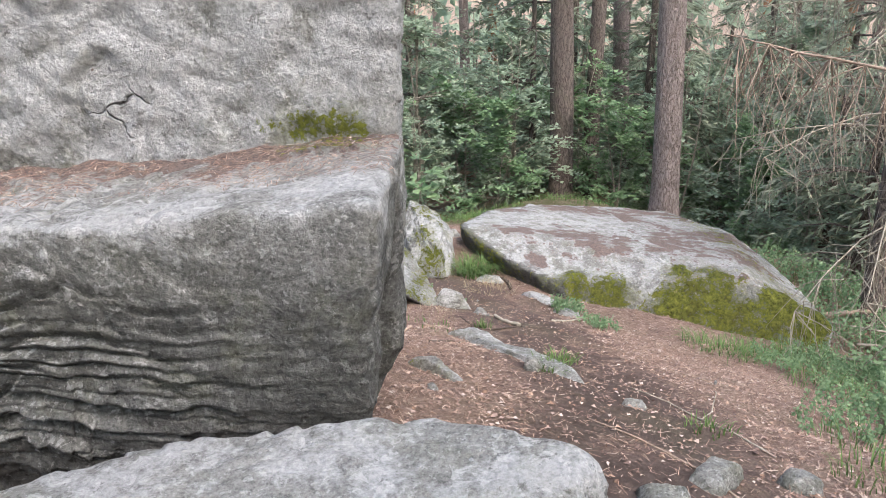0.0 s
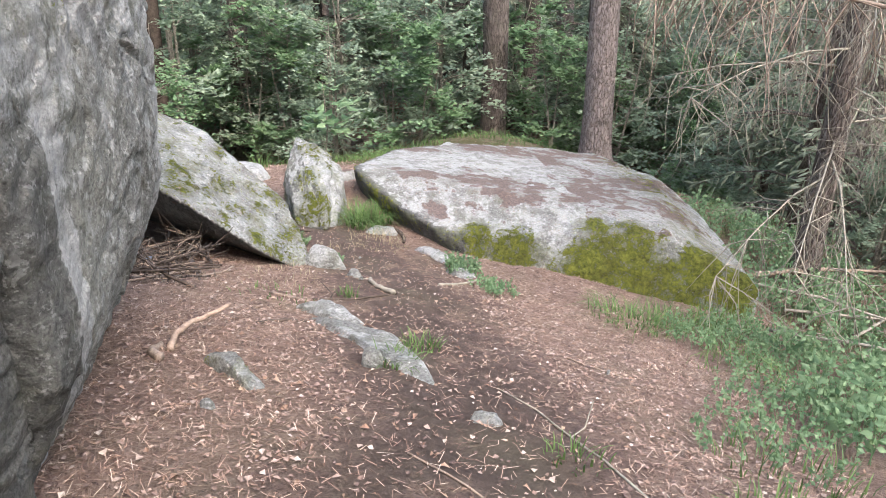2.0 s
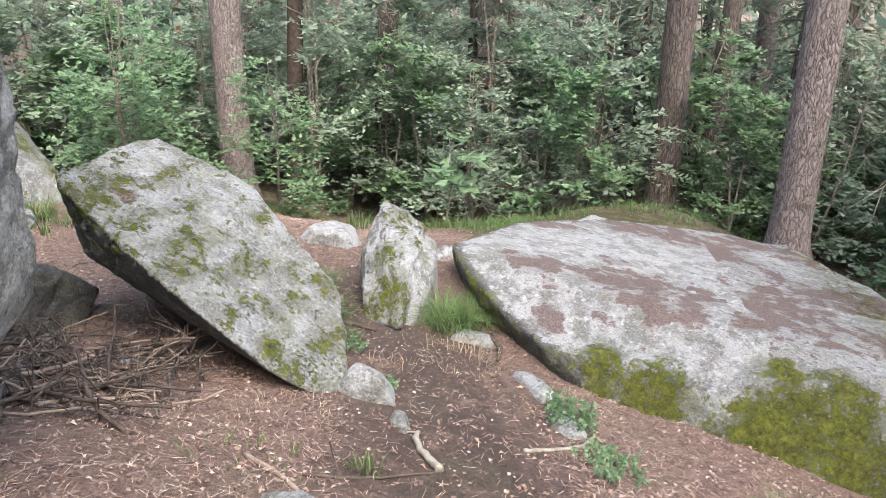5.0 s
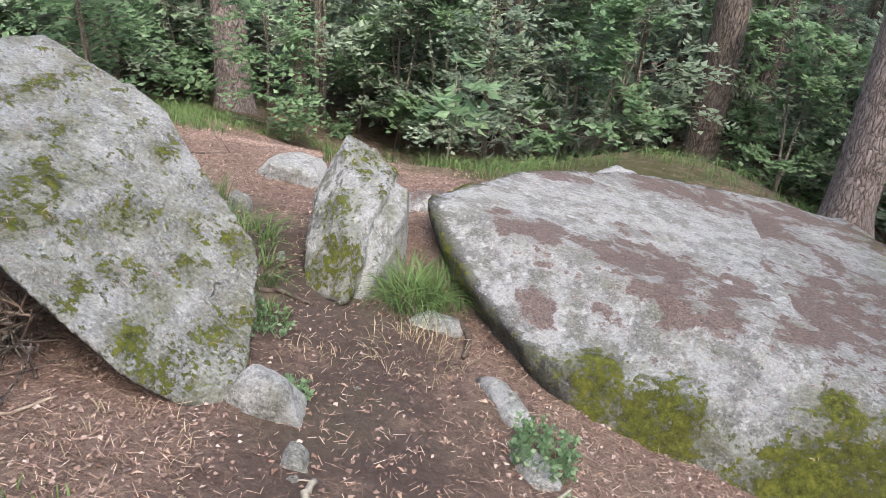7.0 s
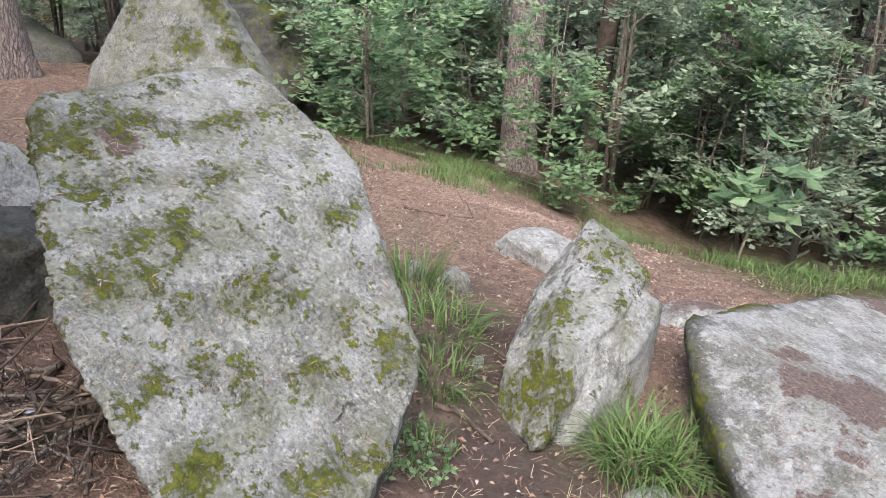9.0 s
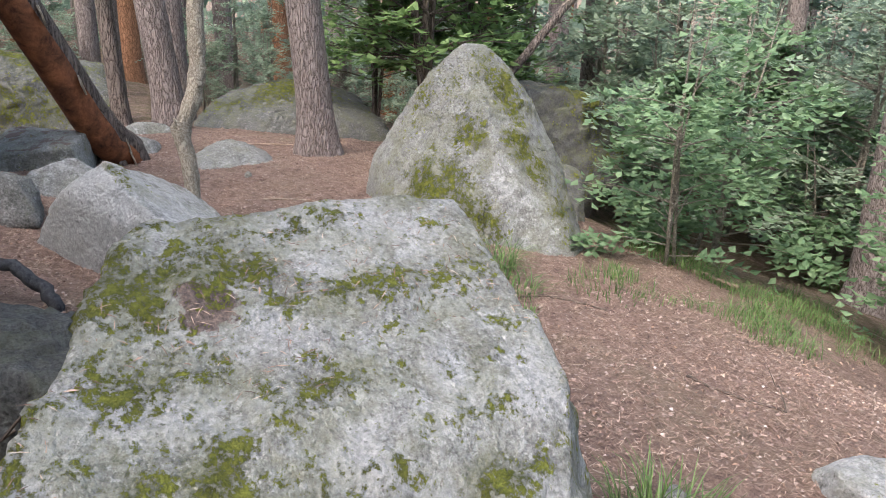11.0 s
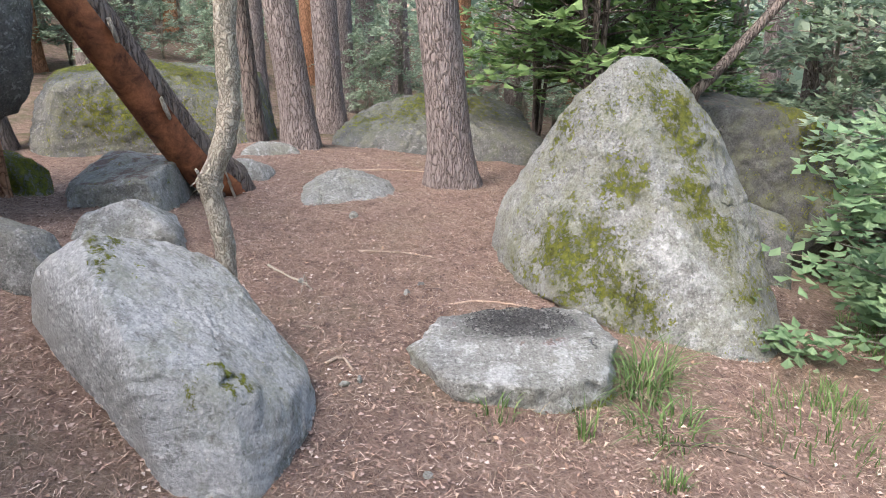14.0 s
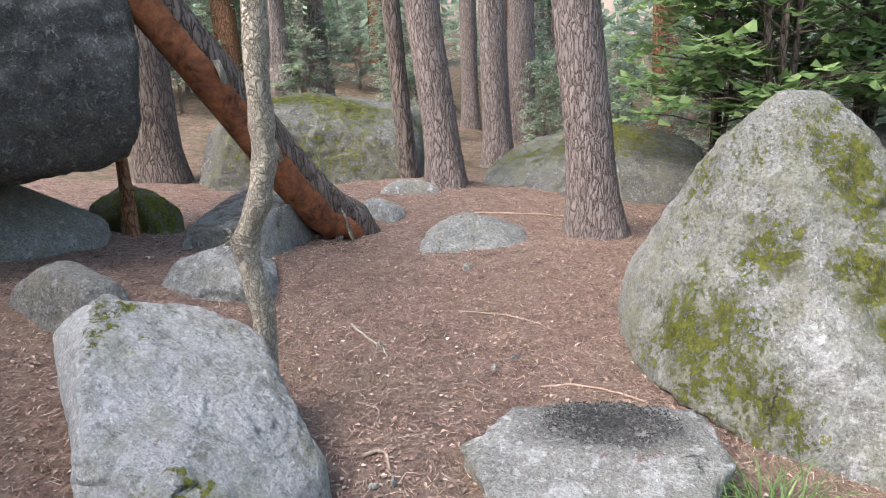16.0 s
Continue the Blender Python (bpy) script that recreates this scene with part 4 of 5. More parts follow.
pine(1.65, 25.0, 0.33, ORANGE_BARK, 17, (0.0, 0.0), 0.1, "pine with orange upper bark deep in the wood", 11.0)
pine(-3.74, 14.9, 0.28, DARKWOOD, 13, (0.01, 0.0), 0.1, "thin dark trunk in the shade", 12.0)

FOREST = [trunk_mesh("trunk", 17, 0.16 + 0.02 * k, 0.08, bark, (0.012 * (k - 2), 0.01 * (2 - k)), 0.2, 14, 2, seed=20.0 + k) for k, bark in enumerate((PINE_BARK, OLD_BARK, PINE_BARK, ORANGE_BARK, PINE_BARK))]
WEST = ((-15.1, 3.2), (-14.4, 4.3), (-18.3, 3.8), (-15.5, 4.7), (-13.7, 6.9), (-15.7, 7.4), (-14.7, 8.3), (-16.5, 9.7), (-20.4, 9.4), (-18.2, 11.4), (-13.0, 14.1), (-13.9, 16.4), (-11.2, 15.2))
taken = [(2.5, 15.3), (3.45, 11.3), (5.75, 18.1), (-4.3, 13.9), (-2.6, 16.5), (-7.2, 8.6), (-8.7, 7.4), (-11.4, 7.9), (-9.6, 4.2)]
wood = random.Random(77)
for x, y in WEST:
    taken.append((x, y))
    pine(x, y, 0.3, None, label="slender pine in the open wood", mesh=FOREST[wood.choice((0, 2, 3, 4))], turn=wood.uniform(0, 6))
for x, y in ((-1.2, 19.3), (4.9, 20.2), (0.8, 23.5), (3.3, 16.6), (-7.5, 16.0), (6.6, 10.2), (-6.2, 18.4)):
    taken.append((x, y))
    pine(x, y, 0.3, None, label="pine among the green thicket", mesh=FOREST[wood.choice((0, 1, 2, 4))], turn=wood.uniform(0, 6))
count = 0
while count < 140:
    r, a = wood.uniform(12, 42), wood.uniform(0, 2 * math.pi)
    x, y = -3 + r * math.cos(a), 6 + r * math.sin(a)
    if (y > 9.5 and r < 16 and x > -9) or (y < 4 and r < 14) or any((x - u) ** 2 + (y - v) ** 2 < 3.2 for u, v in taken):
        continue
    taken.append((x, y))
    pine(x, y, 0.3, None, label="distant pine in the wood", mesh=FOREST[wood.randrange(5)], turn=wood.uniform(0, 6))
    count += 1

# the green thicket to the north and east
ROWAN = [bush_kind(30 + k, 3.4 + 0.5 * k, 1.5, 330, 0.115, LEAF, GREY_BARK, 3) for k in range(3)]
OAK = [bush_kind(40 + k, 2.8 + 0.6 * k, 1.3, 260, 0.13, LEAF_BRIGHT, GREY_BARK, 2) for k in range(2)]
HAZEL = [bush_kind(50, 4.6, 1.7, 420, 0.15, LEAF_DARK, OLD_BARK, 6, 0.25)]
SPRUCE = [spruce_kind(60 + k, 6.0 + 2.5 * k, 1.7) for k in range(2)]
bushes = random.Random(11)


def thicket(kinds, count, box, clear, label, name, category, group, low=0.8, high=1.3):
    """Fill a stretch of wood with shrubs, none nearer to its like than the given clearance."""
    spots, tries = [], 0
    while len(spots) < count and tries < 4000:
        tries += 1
        x, y = bushes.uniform(box[0], box[2]), bushes.uniform(box[1], box[3])
        if any((x - u) ** 2 + (y - v) ** 2 < clear * clear for u, v in spots) or off_trail(x, y) < 3.2 or (-9.2 < x < -3.4 and y < 11.5):
            continue
        if (-3.6 < x < 1.6 and y < 13.0) or (2.4 < x < 5.6 and y < 14.5) or (-5.4 < x < -1.7 and y < 14.3) or (1.6 < x < 3.2 and y < 15.7):
            continue
        spots.append((x, y))
        plant(bushes.choice(kinds), x, y, bushes.uniform(0, 6.28), bushes.uniform(low, high), label, name, category, group)


thicket(ROWAN, 85, (-11, 12.2, 11.0, 27.0), 1.1, "leafy rowan shrub in the thicket", "rowan_bush", "shrub", "shrubs of the thicket")
thicket(OAK, 16, (-8, 11.8, 7.0, 17.0), 1.5, "young oak with pale green leaves", "young_oak", "young tree", "young oaks of the thicket", 0.7, 1.1)
thicket(SPRUCE, 20, (-10, 16.0, 12.0, 27.0), 2.2, "dark green spruce in the wood", "spruce_tree", "tree", "spruces of the wood", 0.9, 1.5)
for x, y, s in ((5.6, 9.6, 1.0), (6.6, 12.4, 1.2), (7.6, 8.0, 1.1), (5.4, 17.5, 1.3), (8.4, 10.6, 1.3)):
    plant(SPRUCE[0], x, y, x, s, "dark green spruce beside the flat rock", "spruce_tree", "tree", "spruces of the wood")
thicket(ROWAN, 16, (4.9, 6.0, 9.0, 13.0), 1.0, "leafy rowan shrub in the thicket", "rowan_bush", "shrub", "shrubs of the thicket", 0.4, 0.8)
for x, y, s in ((-8.0, 10.3, 1.0), (-8.9, 9.95, 0.8), (-9.0, 11.3, 1.05), (-10.4, 12.6, 1.0)):
    plant(HAZEL[0], x, y, x * 3, s, "dark green hazel with many stems behind the boulder", "hazel_bush", "bush", "hazels behind the boulder")
for x, y, s in ((-12.6, 9.6, 0.5), (-14.0, 11.5, 0.7), (-13.2, 6.4, 0.4), (-16.0, 8.6, 0.7), (-17.5, 6.0, 0.6), (-12.2, 12.4, 0.7), (-19.0, 12.5, 0.9), (-22.0, 8.0, 1.0), (-15.5, 14.0, 0.8)):
    plant(bushes.choice(ROWAN), x, y, x, s, "light green shrub under the pines", "rowan_bush", "shrub", "shrubs under the pines")
OAK_NEAR = bush_kind(71, 2.2, 1.0, 240, 0.1, LEAF_BRIGHT, GREY_BARK, 3, 0.05)
plant(OAK_NEAR, -4.15, 10.75, 1.2, 1.0, "oak bush with lobed pale green leaves", "oak_bush", "bush")
plant(OAK_NEAR, -4.9, 11.9, 3.0, 1.2, "oak bush with lobed pale green leaves", "oak_bush", "bush")
plant(OAK_NEAR, -3.0, 12.3, 4.4, 1.0, "oak bush with lobed pale green leaves", "oak_bush", "bush")
SEEDLING = bush_kind(72, 1.35, 0.2, 11, 0.19, LEAF_BRIGHT, GREY_BARK, 1, 0.3)
plant(SEEDLING, -0.4, 10.9, 0.4, 1.0, "slender oak seedling with a few large leaves", "oak_seedling", "seedling")


def far_woods():
    """The leaves of the wood beyond, too far to count."""
    rnd = random.Random(99)
    s = Shape()
    for _ in range(42000):
        a, r = rnd.uniform(0, 2 * math.pi), rnd.uniform(22, 50)
        x, y = -3 + r * math.cos(a), 6 + r * math.sin(a)
        west = math.cos(a) < -0.55
        h = rnd.random() ** 1.7 * (7.0 if west else 13.0)
        if noise.noise(Vector((x * 0.22, y * 0.22, h * 0.3))) < (0.0 if west else -0.12):
            continue
        d = turned(rnd).normalized()
        s.leaf(Vector((x, y, ground_at(x, y) + h)), d, d.orthogonal().normalized(), rnd.uniform(0.5, 1.0), rnd.uniform(0.3, 0.6))
    return tagged(new("far_woods", s.mesh("far_woods", LEAF, False)), "leaves of the distant wood", "woodland", kind="stuff")


far_woods()
west = random.Random(17)
for _ in range(90):
    x, y = west.uniform(-30, -12.8), west.uniform(-4, 18)
    plant(west.choice(ROWAN), x, y, x, west.uniform(0.35, 0.8), "light green shrub under the pines", "rowan_bush", "shrub", "shrubs under the pines")


for _ in range(30):
    x, y = west.uniform(-25, -12.5), west.uniform(-7, 4.5)
    plant(west.choice(ROWAN), x, y, x, west.uniform(0.4, 0.9), "light green shrub under the pines", "rowan_bush", "shrub", "shrubs under the pines")


# ---- dead wood ----
def branch_mesh(name, pts, r0, r1, mat, twigs=0, seed=0, reach=0.5, hang=0.6, segs=7):
    """A crooked branch with side twigs."""
    rnd = random.Random(seed)
    s = Shape()
    pts = [Vector(p) for p in pts]
    fine = []
    for a, b in zip(pts, pts[1:]):
        for i in range(4):
            fine.append(a.lerp(b, i / 4) + turned(rnd) * 0.25 * r0)
    fine.append(pts[-1])
    n = len(fine)
    s.tube(fine, [r0 + (r1 - r0) * i / (n - 1) for i in range(n)], segs)
    for _ in range(twigs):
        i = rnd.randrange(n // 5, n)
        d = (turned(rnd) + Vector((0, 0, -hang))).normalized()
        ln = reach * rnd.uniform(0.3, 1.0)
        p = fine[i]
        mids = [p, p + d * ln * 0.35 + turned(rnd) * 0.05, p + d * ln * 0.7 + Vector((0, 0, -hang * 0.12)) + turned(rnd) * 0.07, p + d * ln + Vector((0, 0, -hang * 0.25)) + turned(rnd) * 0.08]
        s.tube(mids, [0.005, 0.004, 0.003, 0.0012], 4, False)
        if rnd.random() < 0.6:
            e = mids[1] + (d + turned(rnd) * 0.8) * ln * 0.4
            s.tube([mids[1], e], [0.003, 0.001], 4, False)
    return s.mesh(name, mat)


def thing(name, me, label, category, at=(0, 0, 0), group="", kind=""):
    ob = new(name, me)
    ob.location = at
    return tagged(ob, label, category, group, kind)


# the dry spruce whose bare boughs hang over the east side of the trail
dry = new("dry_spruce")
dry.location = (4.7, 7.6, ground_at(4.7, 7.6))
part("trunk", trunk_mesh("trunk", 12, 0.13, 0.05, OLD_BARK, (0.0, 0.0), 0.1, 14, 3, seed=40), dry)
rb = random.Random(5)
for k in range(22):
    h = 1.2 + 0.17 * k
    a = radians(rb.uniform(130, 275)) if k % 3 else radians(rb.uniform(0, 360))
    ln = rb.uniform(1.3, 2.7)
    d = Vector((math.cos(a), math.sin(a), 0))
    pts = [Vector((0, 0, h)) + d * ln * q + Vector((0, 0, ln * (0.12 * q - 0.22 * q * q))) for q in (0, 0.35, 0.7, 1.0)]
    part("bough", branch_mesh("bough", pts, 0.012, 0.003, TWIG, 30, k, 0.75, 0.9, 5), dry, "bare dry bough hung with twigs")
tagged(dry, "spruce with bare dry boughs and hanging twigs", "tree")
bough = branch_mesh("bare_bough", [(5.2, 5.5, 2.25), (3.42, 5.27, 2.21), (2.62, 5.71, 2.36), (2.25, 5.85, 2.46)], 0.017, 0.005, DEADWOOD, 80, 8, 0.7, 0.9)
part("bough", bough, dry, "long bare bough reaching over the trail").matrix_parent_inverse = Matrix.Translation(-Vector(dry.location))
for k, (a, b) in enumerate((((3.9, 7.3), (6.0, 7.9)), ((3.7, 7.2), (5.0, 6.2)), ((4.2, 6.0), (5.6, 7.0)), ((3.5, 5.9), (4.6, 5.0)), ((4.0, 6.6), (6.2, 6.3)))):
    pa, pb = Vector((*a, ground_at(*a) + 0.12)), Vector((*b, ground_at(*b) + 0.3))
    thing("fallen_branch", branch_mesh("fallen_branch", [pa, pa.lerp(pb, 0.5) + Vector((0, 0, 0.06)), pb], 0.035 if k == 0 else 0.014, 0.01, DEADWOOD if k == 0 else TWIG, 18, 60 + k, 0.6, 0.1), "dry fallen branch lying among the grass", "branch", group="fallen branches")

# the leaning trunk, its bark gone on one side
log = new("leaning_tree")
log.location = (-6.92, 6.64, 0.15)
lp = [Vector((-0.25, 0.2, -0.3)), Vector((-0.12, 0.1, 0.02)), Vector((0.04, -0.04, 0.18)), Vector((0.2, -0.18, 0.45)), Vector((0.44, -0.4, 0.95)), Vector((0.86, -0.77, 1.75)), Vector((1.3, -1.15, 2.6)), Vector((2.0, -1.75, 4.0))]
part("stripped_wood", Shape().tube([a.lerp(b, i / 3) for a, b in zip(lp, lp[1:]) for i in range(3)] + [lp[-1]], [0.165 - 0.0025 * i + 0.012 * noise.noise((i * 0.7, 1, 0)) for i in range(21)] + [0.1], 20).mesh("stripped_wood", STRIPPED), log, "bare red-brown wood without bark")
bark_side = Shape()
shift = Vector((-0.02, 0.055, 0.05))
bark_side.tube([a.lerp(b, i / 3) + shift for a, b in zip(lp, lp[1:]) for i in range(3)] + [lp[-1] + shift], [0.14 - 0.0025 * i + 0.014 * noise.noise((i * 0.9, 4, 0)) for i in range(21)] + [0.08], 20)
part("bark", bark_side.mesh("bark", OLD_BARK), log, "grey-brown bark left along the upper side")
for k in range(5):
    a = k * 1.3 + 0.4
    part("root", branch_mesh("root", [(-0.1, 0.03, 0.1), (0.2 * math.cos(a) - 0.1, 0.2 * math.sin(a), -0.05), (0.32 * math.cos(a) - 0.1, 0.32 * math.sin(a), -0.2)], 0.05, 0.015, OLD_BARK, 0, k), log)
for k, (u, at) in enumerate(((0.9, Vector((0.02, 0.16, -0.03))), (0.55, Vector((0.1, 0.14, -0.1))), (2.6, Vector((0.12, 0.12, -0.02))), (3.4, Vector((0.1, 0.14, 0.0))))):
    a = lp[int(u) + 1].lerp(lp[int(u) + 2], u % 1.0) + at
    flake = Shape()
    for q in range(9):
        e = a + Vector((0.018 * (q % 3 - 1) * 2.4, -0.02 * (q // 3 - 1), 0.075 * (q // 3 - 1) + 0.02 * noise.noise((q, k, 0))))
        flake.v.append(e + Vector((0, 0.012 * noise.noise((q * 3.1, k, 2)), 0)))
    flake.f += [(0, 1, 4, 3), (1, 2, 5, 4), (3, 4, 7, 6), (4, 5, 8, 7)]
    top = len(flake.v)
    flake.v += [v + Vector((0.006, 0.012, 0.0)) for v in flake.v[:]]
    flake.f += [tuple(i + top for i in q)[::-1] for q in flake.f[:]]
    ring = (0, 1, 2, 5, 8, 7, 6, 3)
    flake.f += [(m, m + top, n + top, n) for m, n in zip(ring, ring[1:] + ring[:1])]
    part("bark_flake", flake.mesh("bark_flake", PALE_BARK), log, "pale torn strip of bark")
tagged(log, "leaning dead pine trunk stripped of its bark", "dead tree")

# the crooked young trunk in the clearing
crook = new("crooked_tree")
crook.location = (-4.42, 6.92, ground_at(-4.42, 6.92))
z0 = ground_at(-4.42, 6.92)
stem = [(x, y, z - z0) for x, y, z in ((0.02, -0.03, -0.3), (0.01, -0.018, 0.2), (0.0, -0.008, 0.45), (0.0, -0.002, 0.58), (0.01, -0.014, 0.7), (0.0, -0.034, 0.81), (-0.01, -0.038, 0.885), (0.0, 0.006, 0.98), (-0.01, 0.045, 1.06), (-0.015, 0.068, 1.15), (-0.018, 0.084, 1.22), (-0.02, 0.09, 1.35), (-0.02, 0.094, 1.5), (-0.025, 0.112, 1.72), (-0.05, 0.15, 2.4), (-0.05, 0.16, 4.0), (0.0, 0.16, 5.6))]
fine = [Vector(a).lerp(Vector(b), i / 3) for a, b in zip(stem, stem[1:]) for i in range(3)] + [Vector(stem[-1])]
knots = ((0.6, 0.006), (0.87, 0.015), (1.05, 0.008), (1.2, 0.007), (1.36, 0.006), (1.62, 0.008))
cs = Shape().tube(fine, [0.047 * (1 - 0.08 * max(0.0, p.z - 1.6)) + 0.005 * noise.noise((p.z * 9, 0, 0)) + sum(r * math.exp(-((p.z + z0 - z) / 0.035) ** 2) for z, r in knots) for p in fine], 16)
for i, v in enumerate(cs.v):
    cs.v[i] = v + Vector((noise.noise(v * 26), noise.noise(v * 26 + Vector((5, 0, 0))), 0)) * 0.007
part("trunk", cs.mesh("trunk", PALE_BARK), crook)
part("snag", branch_mesh("snag", [(0.0, -0.02, 0.87 - z0), (0.03, -0.07, 0.9 - z0), (0.05, -0.085, 0.96 - z0)], 0.016, 0.006, PALE_BARK, 2, 3, 0.06, 0.0), crook, "short dead side stem")
lf = Shape()
rl = random.Random(8)
for k in range(60):
    c = Vector((rl.uniform(-0.9, 0.9), rl.uniform(-0.9, 0.9), rl.uniform(4.2, 6.0)))
    leafy_twigs(lf, rl, c, turned(rl).normalized(), 0.35, 0.12)
part("crown", lf.mesh("crown", LEAF_BRIGHT, False), crook)
tagged(crook, "crooked young tree with pale knotted bark", "tree")

thing("leaning_dead_stem", branch_mesh("leaning_dead_stem", [(-7.2, 10.5, ground_at(-7.2, 10.5) - 0.1), (-7.13, 10.85, 0.72), (-7.12, 11.55, 1.46), (-7.1, 12.6, 2.5)], 0.06, 0.04, OLD_BARK, 2, 4), "slanting dead stem leaning over the boulders", "branch")
thing("thin_post", trunk_mesh("thin_post", 0.9, 0.045, 0.035, ORANGE_BARK, (-0.12, -0.08), 0.02, 10, 8, seed=3), "short reddish stump stem standing in the clearing", "stump", (-6.55, 5.3, ground_at(-6.55, 5.3)))
thing("charred_branch", branch_mesh("charred_branch", [(-3.29, 6.11, 0.23), (-3.32, 6.10, 0.36), (-3.37, 6.04, 0.44), (-3.42, 5.95, 0.51), (-3.46, 5.84, 0.55), (-3.50, 5.70, 0.56), (-3.52, 5.51, 0.55)], 0.034, 0.026, SOOT, 0, 5, segs=10), "black charred branch bent over the needles", "branch")


def ground_stick(x, y, turn, length, r, mat, label, name="stick", twigs=0, lift=0.0, bend=0.06, seed=0):
    c, s = math.cos(radians(turn)), math.sin(radians(turn))
    pts = []
    for i in range(5):
        u = (i / 4 - 0.5) * length
        px, py = x + c * u - s * bend * math.sin(i * 0.9 + seed), y + s * u + c * bend * math.sin(i * 0.9 + seed)
        pts.append((px, py, ground_at(px, py) + r * 0.7 + lift * i / 4))
    return thing(name, branch_mesh(name, pts, r, r * 0.6, mat, twigs, seed, 0.25, 0.0), label, "stick", group="sticks on the ground")


ground_stick(-0.3, 4.05, 75, 0.5, 0.017, PALEWOOD, "stick with peeled pale bark lying on needles", lift=0.1)
ground_stick(-0.4, 3.78, 110, 0.22, 0.022, DEADWOOD, "crumbling rotten brown stick", bend=0.03)
ground_stick(0.6, 7.2, -60, 0.36, 0.022, DARKWOOD, "short stick beside the grass tuft")
ground_stick(-3.32, 8.99, 60, 0.55, 0.009, DARKWOOD, "thin brown twig lying on the soil")
ground_stick(-4.84, 8.34, 80, 0.5, 0.008, PALEWOOD, "thin pale twig behind the fire stone")
ground_stick(-4.5, 7.3, 40, 0.2, 0.006, DEADWOOD, "pale chip of wood on the needles")
ground_stick(-4.13, 7.4, 70, 0.14, 0.01, DEADWOOD, "brown chip of bark on the needles")
ground_stick(-3.9, 11.0, 30, 0.4, 0.02, PALEWOOD, "white piece of wood on the grassy bank", lift=0.05)
ground_stick(-7.6, 8.2, 85, 1.0, 0.008, PALEWOOD, "long pale stick lying on the mound")
for k, (x, y, tn, ln, r) in enumerate(((0.1, 4.95, -40, 0.7, 0.012), (0.05, 4.5, 60, 0.4, 0.01), (1.3, 3.4, 120, 1.0, 0.006), (0.9, 2.7, 125, 0.8, 0.006), (0.35, 5.3, 20, 0.6, 0.009), (0.5, 5.6, 100, 0.35, 0.02), (1.6, 4.6, 130, 0.7, 0.006), (-0.3, 7.1, 10, 0.3, 0.015), (1.1, 6.1, 60, 0.5, 0.012), (-0.7, 5.5, 50, 0.6, 0.01), (-2.0, 9.1, 15, 0.5, 0.008), (-5.2, 7.2, 20, 0.4, 0.008), (-5.6, 7.9, 70, 0.5, 0.007), (-2.6, 7.7, 60, 0.3, 0.007))):
    ground_stick(x, y, tn, ln, r, (DEADWOOD, DARKWOOD, TWIG)[k % 3], "thin dry stick or root on the forest floor", twigs=k % 3, seed=k)
pile = random.Random(21)
for k in range(70):
    x, y = pile.uniform(-1.75, -0.75), pile.uniform(5.1, 6.0)
    tn, ln = pile.uniform(-25, 150), pile.uniform(0.35, 0.95)
    ground_stick(x, y, tn, ln, pile.uniform(0.004, 0.014), (DARKWOOD, DEADWOOD, DARKWOOD, OLD_BARK)[k % 4], "branch of the brush pile under the slab", "brush_branch", 4, pile.uniform(0.03, 0.24), 0.08, 100 + k)

# ---- loose stones along the trail ----
small_stone(0.22, 4.8, 0.5, 0.2, 0.06, -40, "long grey stone rising from the soil", 5, pale=0.55, sink=0.5)
rock("trail_stone", [(0.02, 4.81, 0.50), (0.28, 4.82, 0.46), (0.57, 4.72, 0.44), (0.74, 4.30, 0.54), (0.85, 3.59, 0.73), (0.70, 3.68, 0.73), (0.44, 4.13, 0.64), (0.23, 4.37, 0.61), (0.22, 4.57, 0.66), (0.43, 4.44, 0.67), (0.61, 4.30, 0.68), (0.76, 3.86, 0.79), (0.44, 4.17, 0.75)],
     "long grey stone rising from the soil", detail=6, edge=20, rough=0.03, grain=0.01, flakes=0.012, pale=0.5, moss=0.2, category="stone", seed=31)
small_stone(-0.04, 3.6, 0.5, 0.15, 0.07, -50, "thin slate-grey stone lying aslant", 5, pale=0.5, moss=0.3)
small_stone(0.05, 6.15, 0.34, 0.26, 0.14, 10, "pale stone at the foot of the slab", 5, pale=0.6, sink=0.3)
small_stone(0.31, 5.86, 0.12, 0.2, 0.06, 20, pale=0.55)
small_stone(0.93, 6.75, 0.16, 0.5, 0.05, 35, "pale flat stone sunk beside the flat rock", 4, pale=0.6)
small_stone(1.12, 6.35, 0.14, 0.36, 0.05, 45, pale=0.55)
small_stone(0.47, 7.28, 0.34, 0.22, 0.06, 0, "grey stone in front of the grass tuft", 4, pale=0.55)
small_stone(-1.1, 8.1, 0.2, 0.16, 0.1, 15, detail=4)
small_stone(-1.36, 8.08, 0.14, 0.14, 0.09, 40)
small_stone(0.97, 3.43, 0.16, 0.1, 0.05, 20)
small_stone(1.05, 2.5, 0.3, 0.2, 0.08, 50, detail=4)
small_stone(0.75, 2.15, 0.26, 0.22, 0.06, 80, detail=4)
small_stone(1.45, 2.6, 0.2, 0.16, 0.08, 10)
small_stone(0.5, 3.9, 0.09, 0.08, 0.07, 10)
small_stone(-4.95, 5.75, 0.75, 0.45, 0.26, 70, "low dark stone on the needle floor", 5, pale=0.3, dark=0.4, sink=0.3)
small_stone(0.0, 8.75, 0.6, 0.3, 0.12, 60, "flat stone behind the upright stone", 4, pale=0.55, litter=0.6)
small_stone(1.3, 10.5, 0.5, 0.25, 0.1, 10, "pale stone at the back of the flat rock", 4, pale=0.6)
small_stone(-6.9, 5.15, 0.8, 0.5, 0.3, 75, "mossy stone in front of the prop boulder", 4, moss=0.6)
